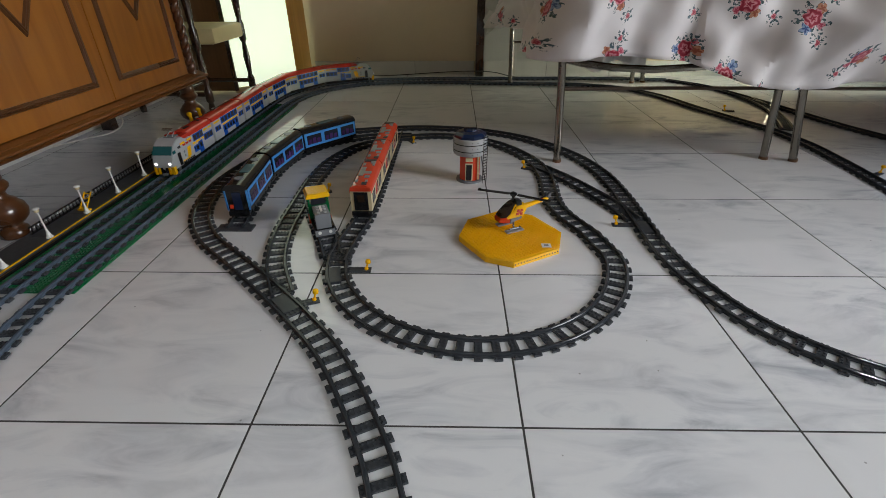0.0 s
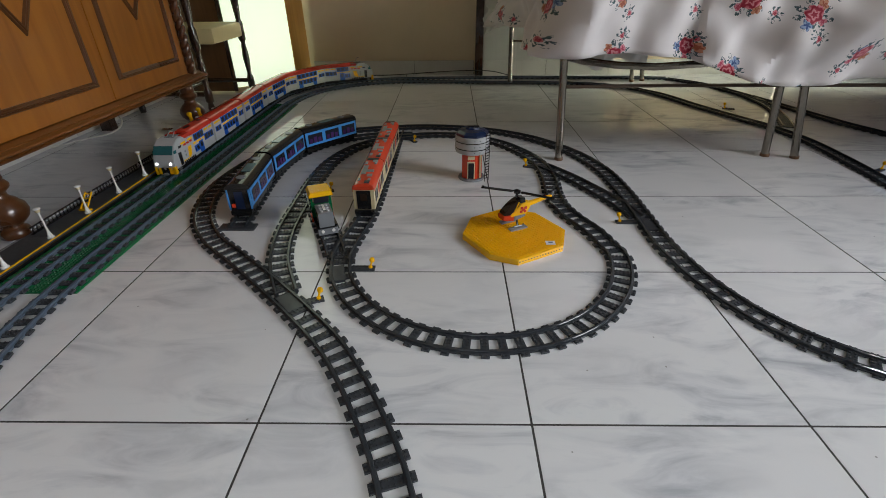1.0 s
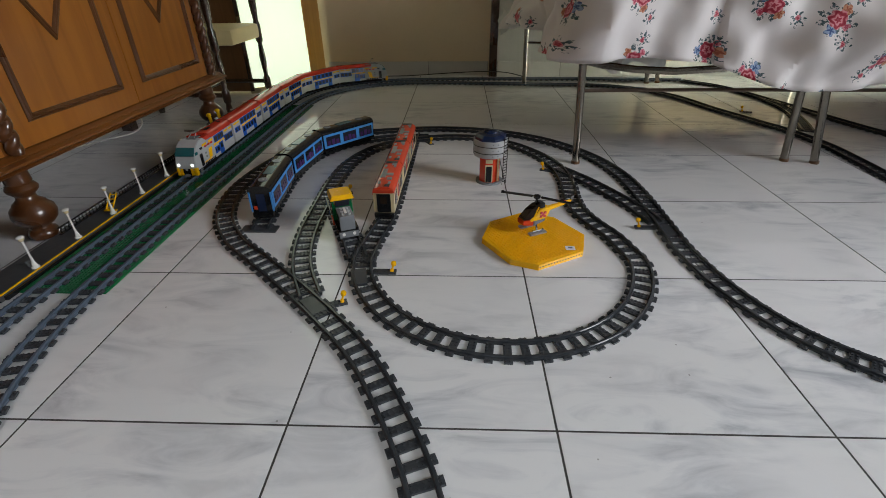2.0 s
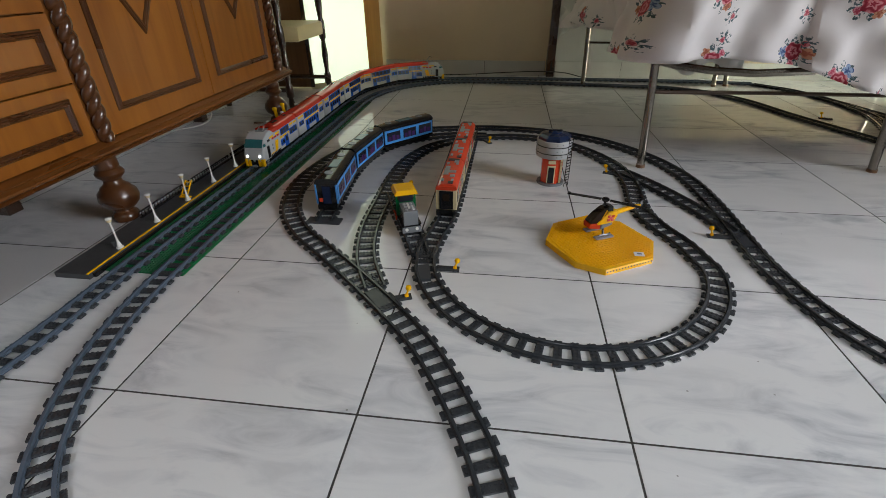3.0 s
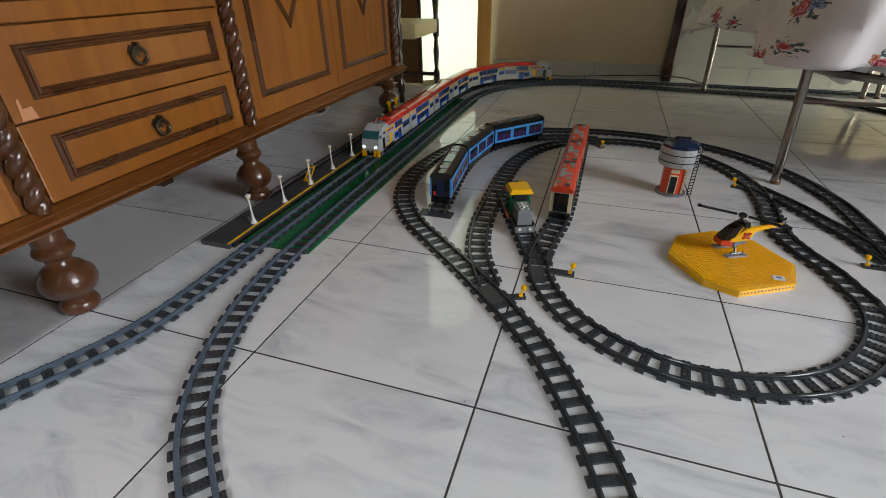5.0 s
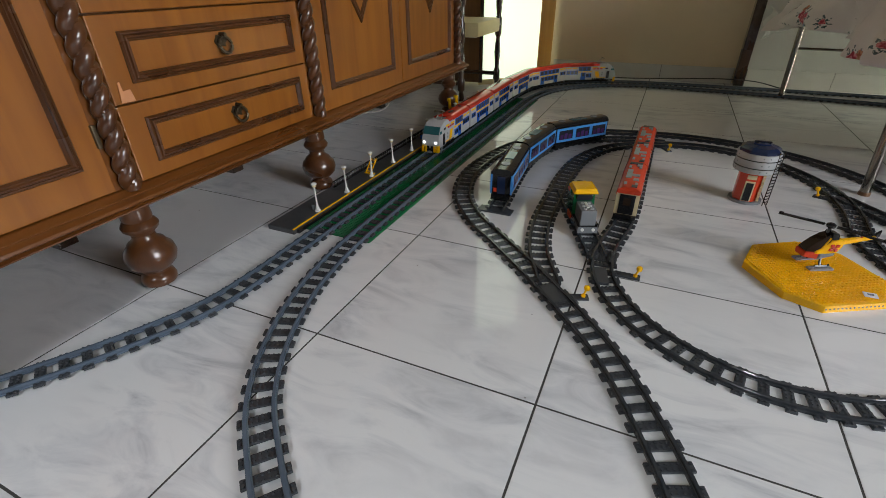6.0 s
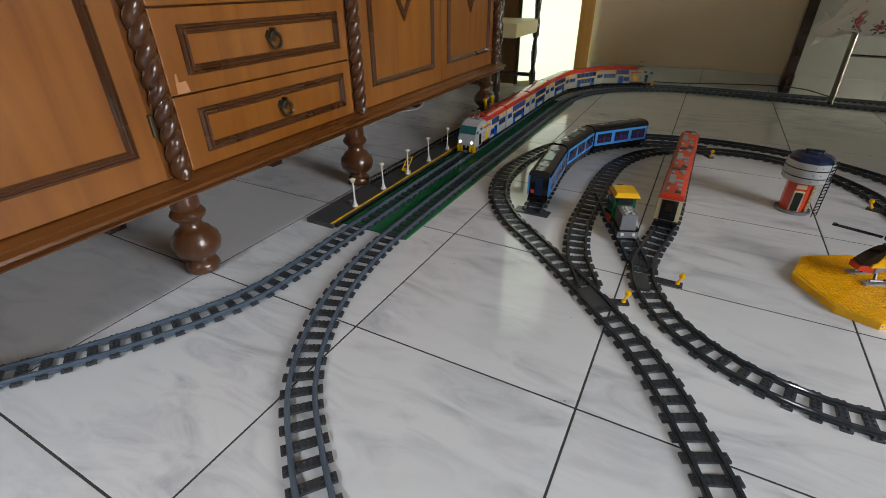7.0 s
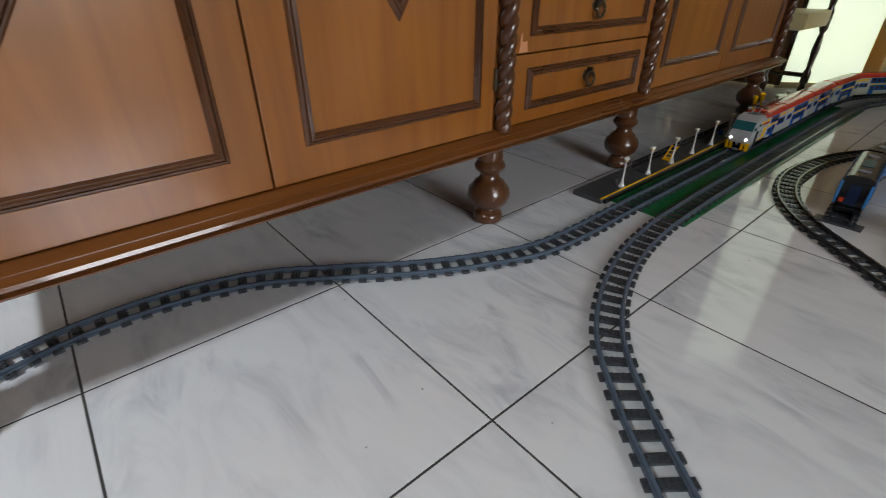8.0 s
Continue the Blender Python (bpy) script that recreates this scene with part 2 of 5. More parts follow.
def tube(bm, pts, r, n=8):
    """A round tube along a line of points."""
    pts = [Vector(p) for p in pts]
    rings = []
    for i, p in enumerate(pts):
        d = (pts[min(i + 1, len(pts) - 1)] - pts[max(i - 1, 0)]).normalized()
        a = d.cross(Vector((0, 0, 1)))
        a = a.normalized() if a.length > 1e-3 else Vector((1, 0, 0))
        b = a.cross(d)
        rings.append([bm.verts.new(p + r * (math.cos(6.28318 * k / n) * a + math.sin(6.28318 * k / n) * b)) for k in range(n)])
    for A, B in zip(rings, rings[1:]):
        for k in range(n):
            bm.faces.new((A[k], A[(k + 1) % n], B[(k + 1) % n], B[k]))
    bm.faces.new(rings[0][::-1]), bm.faces.new(rings[-1])
    return bm


def glide(points, step=0.004):
    """A smooth line through a few points, resampled to even steps."""
    P = [np.array(p, float) for p in points]
    P = [2 * P[0] - P[1]] + P + [2 * P[-1] - P[-2]]
    out = []
    for i in range(1, len(P) - 2):
        p0, p1, p2, p3 = P[i - 1:i + 3]
        t = [0.0]
        for a, b in ((p0, p1), (p1, p2), (p2, p3)):
            t.append(t[-1] + np.linalg.norm(b - a) ** 0.5)
        for u in np.linspace(t[1], t[2], 40, endpoint=False):
            a1 = (t[1] - u) / (t[1] - t[0]) * p0 + (u - t[0]) / (t[1] - t[0]) * p1
            a2 = (t[2] - u) / (t[2] - t[1]) * p1 + (u - t[1]) / (t[2] - t[1]) * p2
            a3 = (t[3] - u) / (t[3] - t[2]) * p2 + (u - t[2]) / (t[3] - t[2]) * p3
            b1 = (t[2] - u) / (t[2] - t[0]) * a1 + (u - t[0]) / (t[2] - t[0]) * a2
            b2 = (t[3] - u) / (t[3] - t[1]) * a2 + (u - t[1]) / (t[3] - t[1]) * a3
            out.append((t[2] - u) / (t[2] - t[1]) * b1 + (u - t[1]) / (t[2] - t[1]) * b2)
    out.append(P[-2])
    out = np.array(out)
    s = np.concatenate([[0], np.cumsum(np.linalg.norm(np.diff(out, axis=0), axis=1))])
    q = np.arange(0, s[-1], step)
    return np.stack([np.interp(q, s, out[:, k]) for k in range(out.shape[1])], 1)


# ---- the room ----
X0, X1, Y0, Y1, TOP = -1.66, 2.70, -3.0, 2.75, 2.9
T = 0.4


def wall(name, spans, material, label):
    bm = bmesh.new()
    for s in spans:
        box(bm, *s)
    return tagged(mesh_object(name, bm, material), label, "wall", kind="structure")


floor = tagged(mesh_object("floor", boxed(X0 - 0.15, X1 + 0.15, Y0 - 0.15, Y1 + 0.15, -0.15, -0.0005), M_GROUT), "white marble tile floor with dark grout joints", "floor", kind="structure")
wall("wall_north", [(X0 - 0.15, X1 + 0.15, Y1, Y1 + 0.15, 0, TOP)], M_WALL, "cream painted wall with soft shadows")
wall("wall_west", [(X0 - 0.15, X0, Y0, Y1, 0, TOP)], M_WALL, "cream painted wall behind the sideboard")
# Out of view; its dark tone holds down the fill light.
wall("wall_east", [(X1, X1 + 0.15, Y0, -1.45, 0, TOP), (X1, X1 + 0.15, 0.35, 1.62, 0, TOP), (X1, X1 + 0.15, 2.58, Y1, 0, TOP),
                   (X1, X1 + 0.15, -1.45, 0.35, 2.25, TOP), (X1, X1 + 0.15, 1.62, 2.58, 1.45, TOP), (X1, X1 + 0.15, 1.62, 2.58, 0, 0.06)], M_BACK, "unseen wall toned dark brown to cut bounced light, with a garden door and a window")
# Out of view; the opening's top edge keeps daylight off the back floor.
wall("wall_south", [(X0 - 0.15, -0.87, Y0 - 0.15, Y0, 0, TOP), (0.07, X1 + 0.15, Y0 - 0.15, Y0, 0, TOP),
                    (-0.87, 0.07, Y0 - 0.15, Y0, 0, 1.75), (-0.87, 0.07, Y0 - 0.15, Y0, 2.60, TOP)], M_BACK, "unseen wall toned dark brown to cut bounced light, its high window cropping the daylight")
tagged(mesh_object("ceiling", boxed(X0 - 0.15, X1 + 0.15, Y0 - 0.15, Y1 + 0.15, TOP, TOP + 0.12), M_CEIL), "plain unseen ceiling, greyed to cut bounced light", "ceiling", kind="structure")
ground = tagged(mesh_object("ground", boxed(-60, 60, -60, 60, -0.3, -0.16), mat("garden_ground", (0.12, 0.13, 0.08), 0.9, 0, 0.4, 0.5)), "plain garden ground outside the house", "ground", kind="structure")

# ---- toy railway tracks ----
def tie_mesh():
    bm = bmesh.new()
    box(bm, -0.0076, 0.0076, -0.0318, 0.0318, 0, 0.0042, 0.0006)
    for y in (-0.0280, -0.0120, -0.0040, 0.0040, 0.0120, 0.0280):
        for x in (-0.0039, 0.0039):
            cyl(bm, (x, y, 0.0041), (x, y, 0.0064), 0.0023, n=8)
    me = bpy.data.meshes.new("tie")
    bm.to_mesh(me)
    bm.free()
    me.materials.append(M_TRACK)
    return me


TIE = tie_mesh()
RAIL = [(-0.0042, 0.0008), (0.0042, 0.0008), (0.0042, 0.0046), (0.0026, 0.0054), (0.0030, 0.0090), (0.0021, 0.0102), (-0.0021, 0.0102), (-0.0030, 0.0090), (-0.0026, 0.0054), (-0.0042, 0.0046)]


def rail_bm(c, nrm, side):
    bm = bmesh.new()
    rings = [[bm.verts.new((p[0] + n[0] * (side + u), p[1] + n[1] * (side + u), w)) for u, w in RAIL] for p, n in zip(c, nrm)]
    for A, B in zip(rings, rings[1:]):
        for i in range(len(RAIL)):
            bm.faces.new((A[i], B[i], B[(i + 1) % len(RAIL)], A[(i + 1) % len(RAIL)]))
    bm.faces.new(rings[0]), bm.faces.new(rings[-1][::-1])
    return bm


def track(points, z, label, group, rail=None):
    """A line of track pieces, each with two rails and four ties."""
    line = glide(points)
    d = np.gradient(line, axis=0)
    d /= np.linalg.norm(d, axis=1)[:, None]
    nrm = np.stack([-d[:, 1], d[:, 0]], 1)
    step = 32
    for i in range(0, len(line) - 8, step):
        j = min(i + step, len(line) - 1)
        o = line[(i + j) // 2]
        piece = empty("toy_track_piece", pose(o[0], o[1], z), label, "toy track", group)
        for side in (-0.02, 0.02):
            part("rail", rail_bm(line[i:j + 1] - o, nrm[i:j + 1], side), rail or M_RAILD, piece)
        for k in range(i + 4, j, 8):
            t = new("tie", TIE)
            t.parent = piece
            t.matrix_local = Matrix.Translation((line[k][0] - o[0], line[k][1] - o[1], 0)) @ Matrix.Rotation(math.atan2(d[k][1], d[k][0]), 4, "Z")
    return line


def arc(cx, cy, r, a0, a1, n):
    return [(cx + r * math.cos(radians(a0 + (a1 - a0) * i / n)), cy + r * math.sin(radians(a0 + (a1 - a0) * i / n))) for i in range(n + 1)]


R40 = 0.32
G_IN, G_OUT, G_ST, G_FAR = "inner loop tracks", "outer line tracks", "station tracks", "far corner tracks"
L_IN = "dark grey plastic toy train track on marble tiles"
inner = arc(-0.052, 0.483, R40, 180, 355, 9) + [(0.256, 0.515), (0.240, 0.583), (0.209, 0.656), (0.188, 0.733), (0.186, 0.814), (0.196, 0.933), (0.184, 1.070), (0.137, 1.190), (0.055, 1.30), (-0.065, 1.378), (-0.20, 1.392), (-0.33, 1.355), (-0.455, 1.262), (-0.525, 1.11), (-0.544, 0.95), (-0.542, 0.75), (-0.534, 0.57), (-0.505, 0.43), (-0.452, 0.312)]
track(inner, 0.0, L_IN, G_IN)
outer = [(-0.176, -0.52), (-0.160, -0.36), (-0.166, -0.20), (-0.195, -0.085), (-0.250, 0.032), (-0.322, 0.150), (-0.400, 0.240), (-0.505, 0.348), (-0.610, 0.448), (-0.708, 0.540), (-0.788, 0.662), (-0.830, 0.81), (-0.832, 0.95), (-0.797, 1.13), (-0.715, 1.30), (-0.60, 1.42), (-0.43, 1.48), (-0.22, 1.505), (0.0, 1.465), (0.19, 1.352), (0.326, 1.17), (0.382, 1.00), (0.395, 0.85), (0.394, 0.68), (0.394, 0.50), (0.420, 0.345), (0.472, 0.225), (0.550, 0.140), (0.66, 0.075), (0.80, 0.02), (0.98, -0.05), (1.2, -0.15)]
track(outer, 0.0004, L_IN, G_OUT)
track([(-0.371, 0.44), (-0.362, 0.54), (-0.346, 0.64), (-0.339, 0.76), (-0.337, 1.0), (-0.335, 1.25), (-0.333, 1.45)], 0.0008, "dark grey toy track siding under the red train", "siding tracks")
track([(-0.380, 0.46), (-0.412, 0.54), (-0.445, 0.615), (-0.482, 0.70), (-0.522, 0.80)], 0.0012, "dark grey toy track spur under the shunter", "siding tracks")
track([(0.196, 1.038), (0.262, 0.935), (0.312, 0.835), (0.352, 0.745), (0.378, 0.650)], 0.0008, "dark grey toy track joining two loops", "siding tracks")
track([(-0.668, 0.60), (-0.682, 0.75), (-0.695, 0.93), (-0.683, 1.10), (-0.625, 1.24), (-0.52, 1.34), (-0.40, 1.39), (-0.27, 1.395)], 0.0012, "dark grey toy track siding under the blue train", "siding tracks")
station1 = [(1.2, 2.52), (0.9, 2.555), (0.5, 2.565), (0.0, 2.565), (-0.35, 2.555), (-0.58, 2.52), (-0.78, 2.435), (-0.93, 2.30), (-1.005, 2.12), (-1.026, 1.9), (-1.026, 1.4), (-1.026, 0.9), (-1.026, 0.5), (-1.026, 0.25), (-1.024, 0.10), (-1.036, -0.03), (-1.082, -0.15), (-1.150, -0.275), (-1.23, -0.39), (-1.305, -0.51), (-1.343, -0.65), (-1.345, -0.78), (-1.325, -0.88), (-1.27, -1.0), (-1.18, -1.12)]
station2 = [(0.9, 2.26), (0.68, 2.37), (0.45, 2.40), (0.0, 2.435), (-0.25, 2.455), (-0.45, 2.45), (-0.62, 2.395), (-0.78, 2.275), (-0.885, 2.11), (-0.925, 1.93), (-0.931, 1.7), (-0.931, 1.2), (-0.931, 0.8), (-0.929, 0.45), (-0.920, 0.24), (-0.895, 0.09), (-0.848, -0.045), (-0.780, -0.16), (-0.690, -0.248), (-0.60, -0.32), (-0.50, -0.40), (-0.40, -0.50)]
track(station1, 0.004, "dark grey toy track beside the platform", G_ST, M_RAIL)
track(station2, 0.0036, "dark grey toy track on green plates", G_ST, M_RAIL)
right1 = [(0.9, 2.26), (1.0, 2.10), (1.075, 1.86), (1.15, 1.66), (1.22, 1.48), (1.25, 1.30), (1.243, 1.12), (1.222, 0.90), (1.20, 0.7)]
track(right1, 0.0, "dark toy track running under the table", G_FAR)
track([(1.2, 2.52), (1.34, 2.36), (1.43, 2.08), (1.50, 1.78), (1.56, 1.52), (1.62, 1.35), (1.70, 1.1)], 0.0004, "dark toy track running under the table", G_FAR)
track([(1.43, 2.06), (1.42, 1.85), (1.36, 1.65), (1.29, 1.48)], 0.0008, "dark toy track joining two lines", G_FAR)

# ---- sideboard ----
def moved(bm, o):
    bmesh.ops.translate(bm, verts=bm.verts[:], vec=(-o[0], -o[1], -o[2]))
    return bm


def ring_moulding(loop, x, w=0.017, d=0.010):
    """A mitred picture-frame moulding round a closed loop of (y, z), standing out from the plane x."""
    prof = [(0.0, 0.0), (0.0, 0.4), (0.16, 0.75), (0.30, 0.78), (0.36, 0.62), (0.46, 0.95), (0.62, 1.0), (0.74, 0.70), (0.82, 0.72), (1.0, 0.25), (1.0, 0.0)]
    bm = bmesh.new()
    n = len(loop)
    P = [Vector(p) for p in loop]
    rows = []
    for i in range(n):
        a, b, c = P[i - 1], P[i], P[(i + 1) % n]
        u, v = (b - a).normalized(), (c - b).normalized()
        n1, n2 = Vector((-u.y, u.x)), Vector((-v.y, v.x))
        m = (n1 + n2).normalized()
        m = m / max(m.dot(n1), 0.2)
        rows.append([bm.verts.new((x + d * h, b.x + m.x * w * q, b.y + m.y * w * q)) for q, h in prof])
    for i in range(n):
        A, B = rows[i], rows[(i + 1) % n]
        for k in range(len(prof) - 1):
            bm.faces.new((A[k], A[k + 1], B[k + 1], B[k]))
    bmesh.ops.recalc_face_normals(bm, faces=bm.faces[:])
    return bm


def twist_bm(cx, cy, z0, z1, r=0.0145, amp=0.0058, pitch=0.070, n=24):
    bm = bmesh.new()
    rings = []
    steps = int((z1 - z0) / 0.0035)
    for i in range(steps + 1):
        z = z0 + (z1 - z0) * i / steps
        end = min(1.0, (z - z0) / 0.05 + 0.35, (z1 - z) / 0.05 + 0.35)
        row = []
        for k in range(n):
            a = 6.283185 * k / n
            rr = (r - amp + 2 * amp * math.sqrt(abs(math.cos(a - 6.283185 * z / pitch)))) * (0.72 + 0.28 * min(1, end * 1.2))
            row.append(bm.verts.new((cx + rr * math.cos(a), cy + rr * math.sin(a), z)))
        rings.append(row)
    for A, B in zip(rings, rings[1:]):
        for k in range(n):
            bm.faces.new((A[k], A[(k + 1) % n], B[(k + 1) % n], B[k]))
    bm.faces.new(rings[0][::-1]), bm.faces.new(rings[-1])
    return bm


def sideboard():
    o = (-1.41, 0.28, 0.0)
    front, top = -1.18, 0.95
    s = empty("sideboard", pose(*o), "varnished reddish-brown wooden sideboard with carved mouldings on turned legs", "sideboard")
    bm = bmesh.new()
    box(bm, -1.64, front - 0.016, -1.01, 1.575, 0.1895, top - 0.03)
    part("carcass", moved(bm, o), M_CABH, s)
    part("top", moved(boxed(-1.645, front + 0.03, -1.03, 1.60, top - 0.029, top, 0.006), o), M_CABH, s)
    prof = [(-1.262, 0.137), (-1.224, 0.137), (-1.216, 0.141), (-1.214, 0.147), (-1.221, 0.152), (-1.221, 0.155), (-1.209, 0.160), (-1.204, 0.167), (-1.206, 0.175), (-1.216, 0.180), (-1.222, 0.181), (-1.222, 0.185), (-1.230, 0.188), (-1.234, 0.194), (-1.244, 0.199), (-1.262, 0.199)]
    prof = [(x + 0.06, 0.187 + (z - 0.137) * 0.59) for x, z in prof]
    bm = bmesh.new()
    A, B = [[bm.verts.new((x, y, z)) for x, z in prof] for y in (-1.03, 1.60)]
    for i in range(len(prof)):
        bm.faces.new((A[i], A[(i + 1) % len(prof)], B[(i + 1) % len(prof)], B[i]))
    bm.faces.new(A[::-1]), bm.faces.new(B)
    bmesh.ops.recalc_face_normals(bm, faces=bm.faces[:])
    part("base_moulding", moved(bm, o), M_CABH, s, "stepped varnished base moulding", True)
    for y0, y1, p0, p1 in ((-0.955, -0.4895, -0.905, -0.541), (-0.4865, -0.031, -0.430, -0.069), (0.578, 1.0415, 0.625, 0.987), (1.0445, 1.507, 1.088, 1.462)):
        door = part("door", moved(boxed(front - 0.0155, front, y0, y1, 0.2255, 0.905, 0.002), o), M_CAB, s, "varnished teak door panel")
        part("panel_moulding", moved(ring_moulding([(p0, 0.278), (p0, 0.85), (p1, 0.85), (p1, 0.278)][::-1], front - 0.0005), o), M_DARK, door, "dark carved frame moulding")
        c = (p0 + p1) / 2
        part("diamond_moulding", moved(ring_moulding([(c, 0.437), (c + 0.084, 0.560), (c, 0.683), (c - 0.084, 0.560)], front - 0.0005, 0.015), o), M_DARK, door, "dark diamond moulding")
    for z0, z1, h0, h1 in ((0.2255, 0.3620, 0.252, 0.336), (0.3650, 0.5055, 0.395, 0.479), (0.5085, 0.652, 0.538, 0.622), (0.655, 0.905, 0.70, 0.86)):
        dr = part("drawer", moved(boxed(front - 0.0155, front, 0.021, 0.528, z0, z1, 0.002), o), M_CAB, s, "varnished teak drawer front")
        part("drawer_moulding", moved(ring_moulding([(0.064, h0), (0.495, h0), (0.495, h1), (0.064, h1)], front - 0.0005), o), M_DARK, dr, "dark carved frame moulding")
        zc = (h0 + h1) / 2
        bm = bmesh.new()
        plate = [(0.0, 0.027), (0.008, 0.016), (0.019, 0.018), (0.014, 0.004), (0.018, -0.012), (0.0, -0.024), (-0.018, -0.012), (-0.014, 0.004), (-0.019, 0.018), (-0.008, 0.016)]
        A = [bm.verts.new((front - 0.001, 0.28 - 0.004 + z * 0.7, zc + 0.006 + y * 0.7)) for y, z in plate[::-1]]
        B = [bm.verts.new((front + 0.003, 0.28 - 0.004 + z * 0.6, zc + 0.006 + y * 0.6)) for y, z in plate[::-1]]
        bm.faces.new(A[::-1]), bm.faces.new(B)
        for i in range(10):
            bm.faces.new((A[i], A[(i + 1) % 10], B[(i + 1) % 10], B[i]))
        tube(bm, [(front + 0.010 - 0.002 * math.cos(a), 0.28 + 0.0155 * math.sin(a), zc - 0.002 + 0.0155 * math.cos(a)) for a in [6.2832 * i / 18 for i in range(19)]], 0.0034, 7)
        cyl(bm, (front, 0.28, zc + 0.018), (front + 0.014, 0.28, zc + 0.018), 0.005, 0.004, 8)
        bmesh.ops.recalc_face_normals(bm, faces=bm.faces[:])
        part("handle", moved(bm, o), M_BRASS, dr, "aged brass ring handle", True)
    for y in (-0.980, -0.005, 0.553, 1.532):
        part("column_back", moved(boxed(front - 0.0155, front - 0.006, y - 0.024, y + 0.022, 0.222, 0.91), o), M_CABH, s)
        part("twisted_column", moved(twist_bm(front + 0.006, y, 0.222, 0.905, 0.0142, 0.0046, 0.064), o), M_DARK, s, "glossy dark barley-twist column", True)
    for y, z in ((-0.030, 0.305), (0.577, 0.315)):
        part("hinge", moved(boxed(front - 0.002, front + 0.006, y - 0.004, y + 0.004, z, z + 0.04, 0.002), o), M_BRASS, s, "small dark hinge")
    turned = [(0.026, 0.0), (0.034, 0.004), (0.036, 0.011), (0.033, 0.019), (0.025, 0.024), (0.024, 0.028), (0.034, 0.033), (0.046, 0.043), (0.051, 0.056), (0.048, 0.069), (0.038, 0.078), (0.036, 0.082), (0.030, 0.085), (0.023, 0.091), (0.022, 0.098), (0.027, 0.103), (0.034, 0.108), (0.036, 0.114), (0.032, 0.120), (0.027, 0.124), (0.031, 0.131), (0.033, 0.139)]
    turned = [(r * 0.96, z * 0.166 / 0.139) for r, z in turned[:-2]] + [(0.028, 0.153), (0.027, 0.165), (0.026, 0.178), (0.028, 0.186), (0.030, 0.190)]
    for y in (-0.97, 0.004, 0.560, 1.525):
        part("leg", moved(lathe(turned, 28, -1.213, y), o), M_DARK, s, "glossy dark turned bulb leg", True)
    for y in (-0.93, 0.02, 0.56, 1.50):
        bm = bmesh.new()
        box(bm, -1.60, -1.555, y - 0.022, y + 0.022, 0, 0.190, 0.003)
        part("back_leg", moved(bm, o), M_CHAIR, s, "plain dark square back leg")
    bm = bmesh.new()
    prism(bm, [(0.033, 0.367), (0.059, 0.367), (0.055, 0.387), (0.041, 0.386), (0.040, 0.402), (0.036, 0.400)], 0, 0.0015)
    bmesh.ops.transform(bm, matrix=Matrix(((0, 0, 1, front + 0.0006), (1, 0, 0, 0), (0, 1, 0, 0), (0, 0, 0, 1))), verts=bm.verts[:])
    part("chipped_veneer", moved(bm, o), M_BARE, s, "bare orange wood where veneer split off")
    return s


sideboard()

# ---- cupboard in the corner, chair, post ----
cup = empty("corner_cupboard", pose(-1.3, 2.4, 0), "angled wooden corner cupboard with a white panel made to glow", "cupboard")
oc = (-1.3, 2.4, 0)
bm = bmesh.new()
box(bm, X0 + 0.002, -1.318, 2.20, 2.225, 0.012, 1.9, 0.002)
part("brown_panel", moved(bm, oc), M_BROWN, cup, "dark brown wooden side panel")
bm = bmesh.new()
prism(bm, [(-1.318, 2.198), (-1.300, 2.205), (-1.300, 2.225), (-1.318, 2.225)], 0.012, 1.9)
part("stile", moved(bm, oc), M_CHAIR, cup, "dark wooden stile")
# White panel, no lamp: it glows in place of the light falling on it.
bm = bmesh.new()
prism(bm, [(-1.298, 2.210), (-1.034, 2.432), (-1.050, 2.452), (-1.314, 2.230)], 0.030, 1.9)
part("glowing_white_panel", moved(bm, oc), M_PANEL_GLOW, cup, "white panel whose brightness is given as glow")
bm = bmesh.new()
prism(bm, [(-1.033, 2.430), (-1.004, 2.66), (-1.024, 2.664), (-1.052, 2.452)], 0.012, 1.9)
part("oak_panel", moved(bm, oc), M_OAK, cup, "golden oak side panel")
bm = ring_moulding([(2.50, 0.46), (2.56, 0.60), (2.50, 0.74), (2.44, 0.60)], -1.018, 0.012, 0.006)
part("diamond_trim", moved(bm, oc), M_OAK, cup)
bm = bmesh.new()
prism(bm, [(-1.318, 2.196), (-1.030, 2.428), (-1.005, 2.66), (-1.03, 2.66), (-1.055, 2.45), (-1.33, 2.225)], 0.0, 0.011)
prism(bm, [(-1.298, 2.204), (-1.034, 2.426), (-1.05, 2.446), (-1.314, 2.224)], 0.012, 0.029)
part("plinth", moved(bm, oc), M_TAN, cup, "pale cream plinth strip")


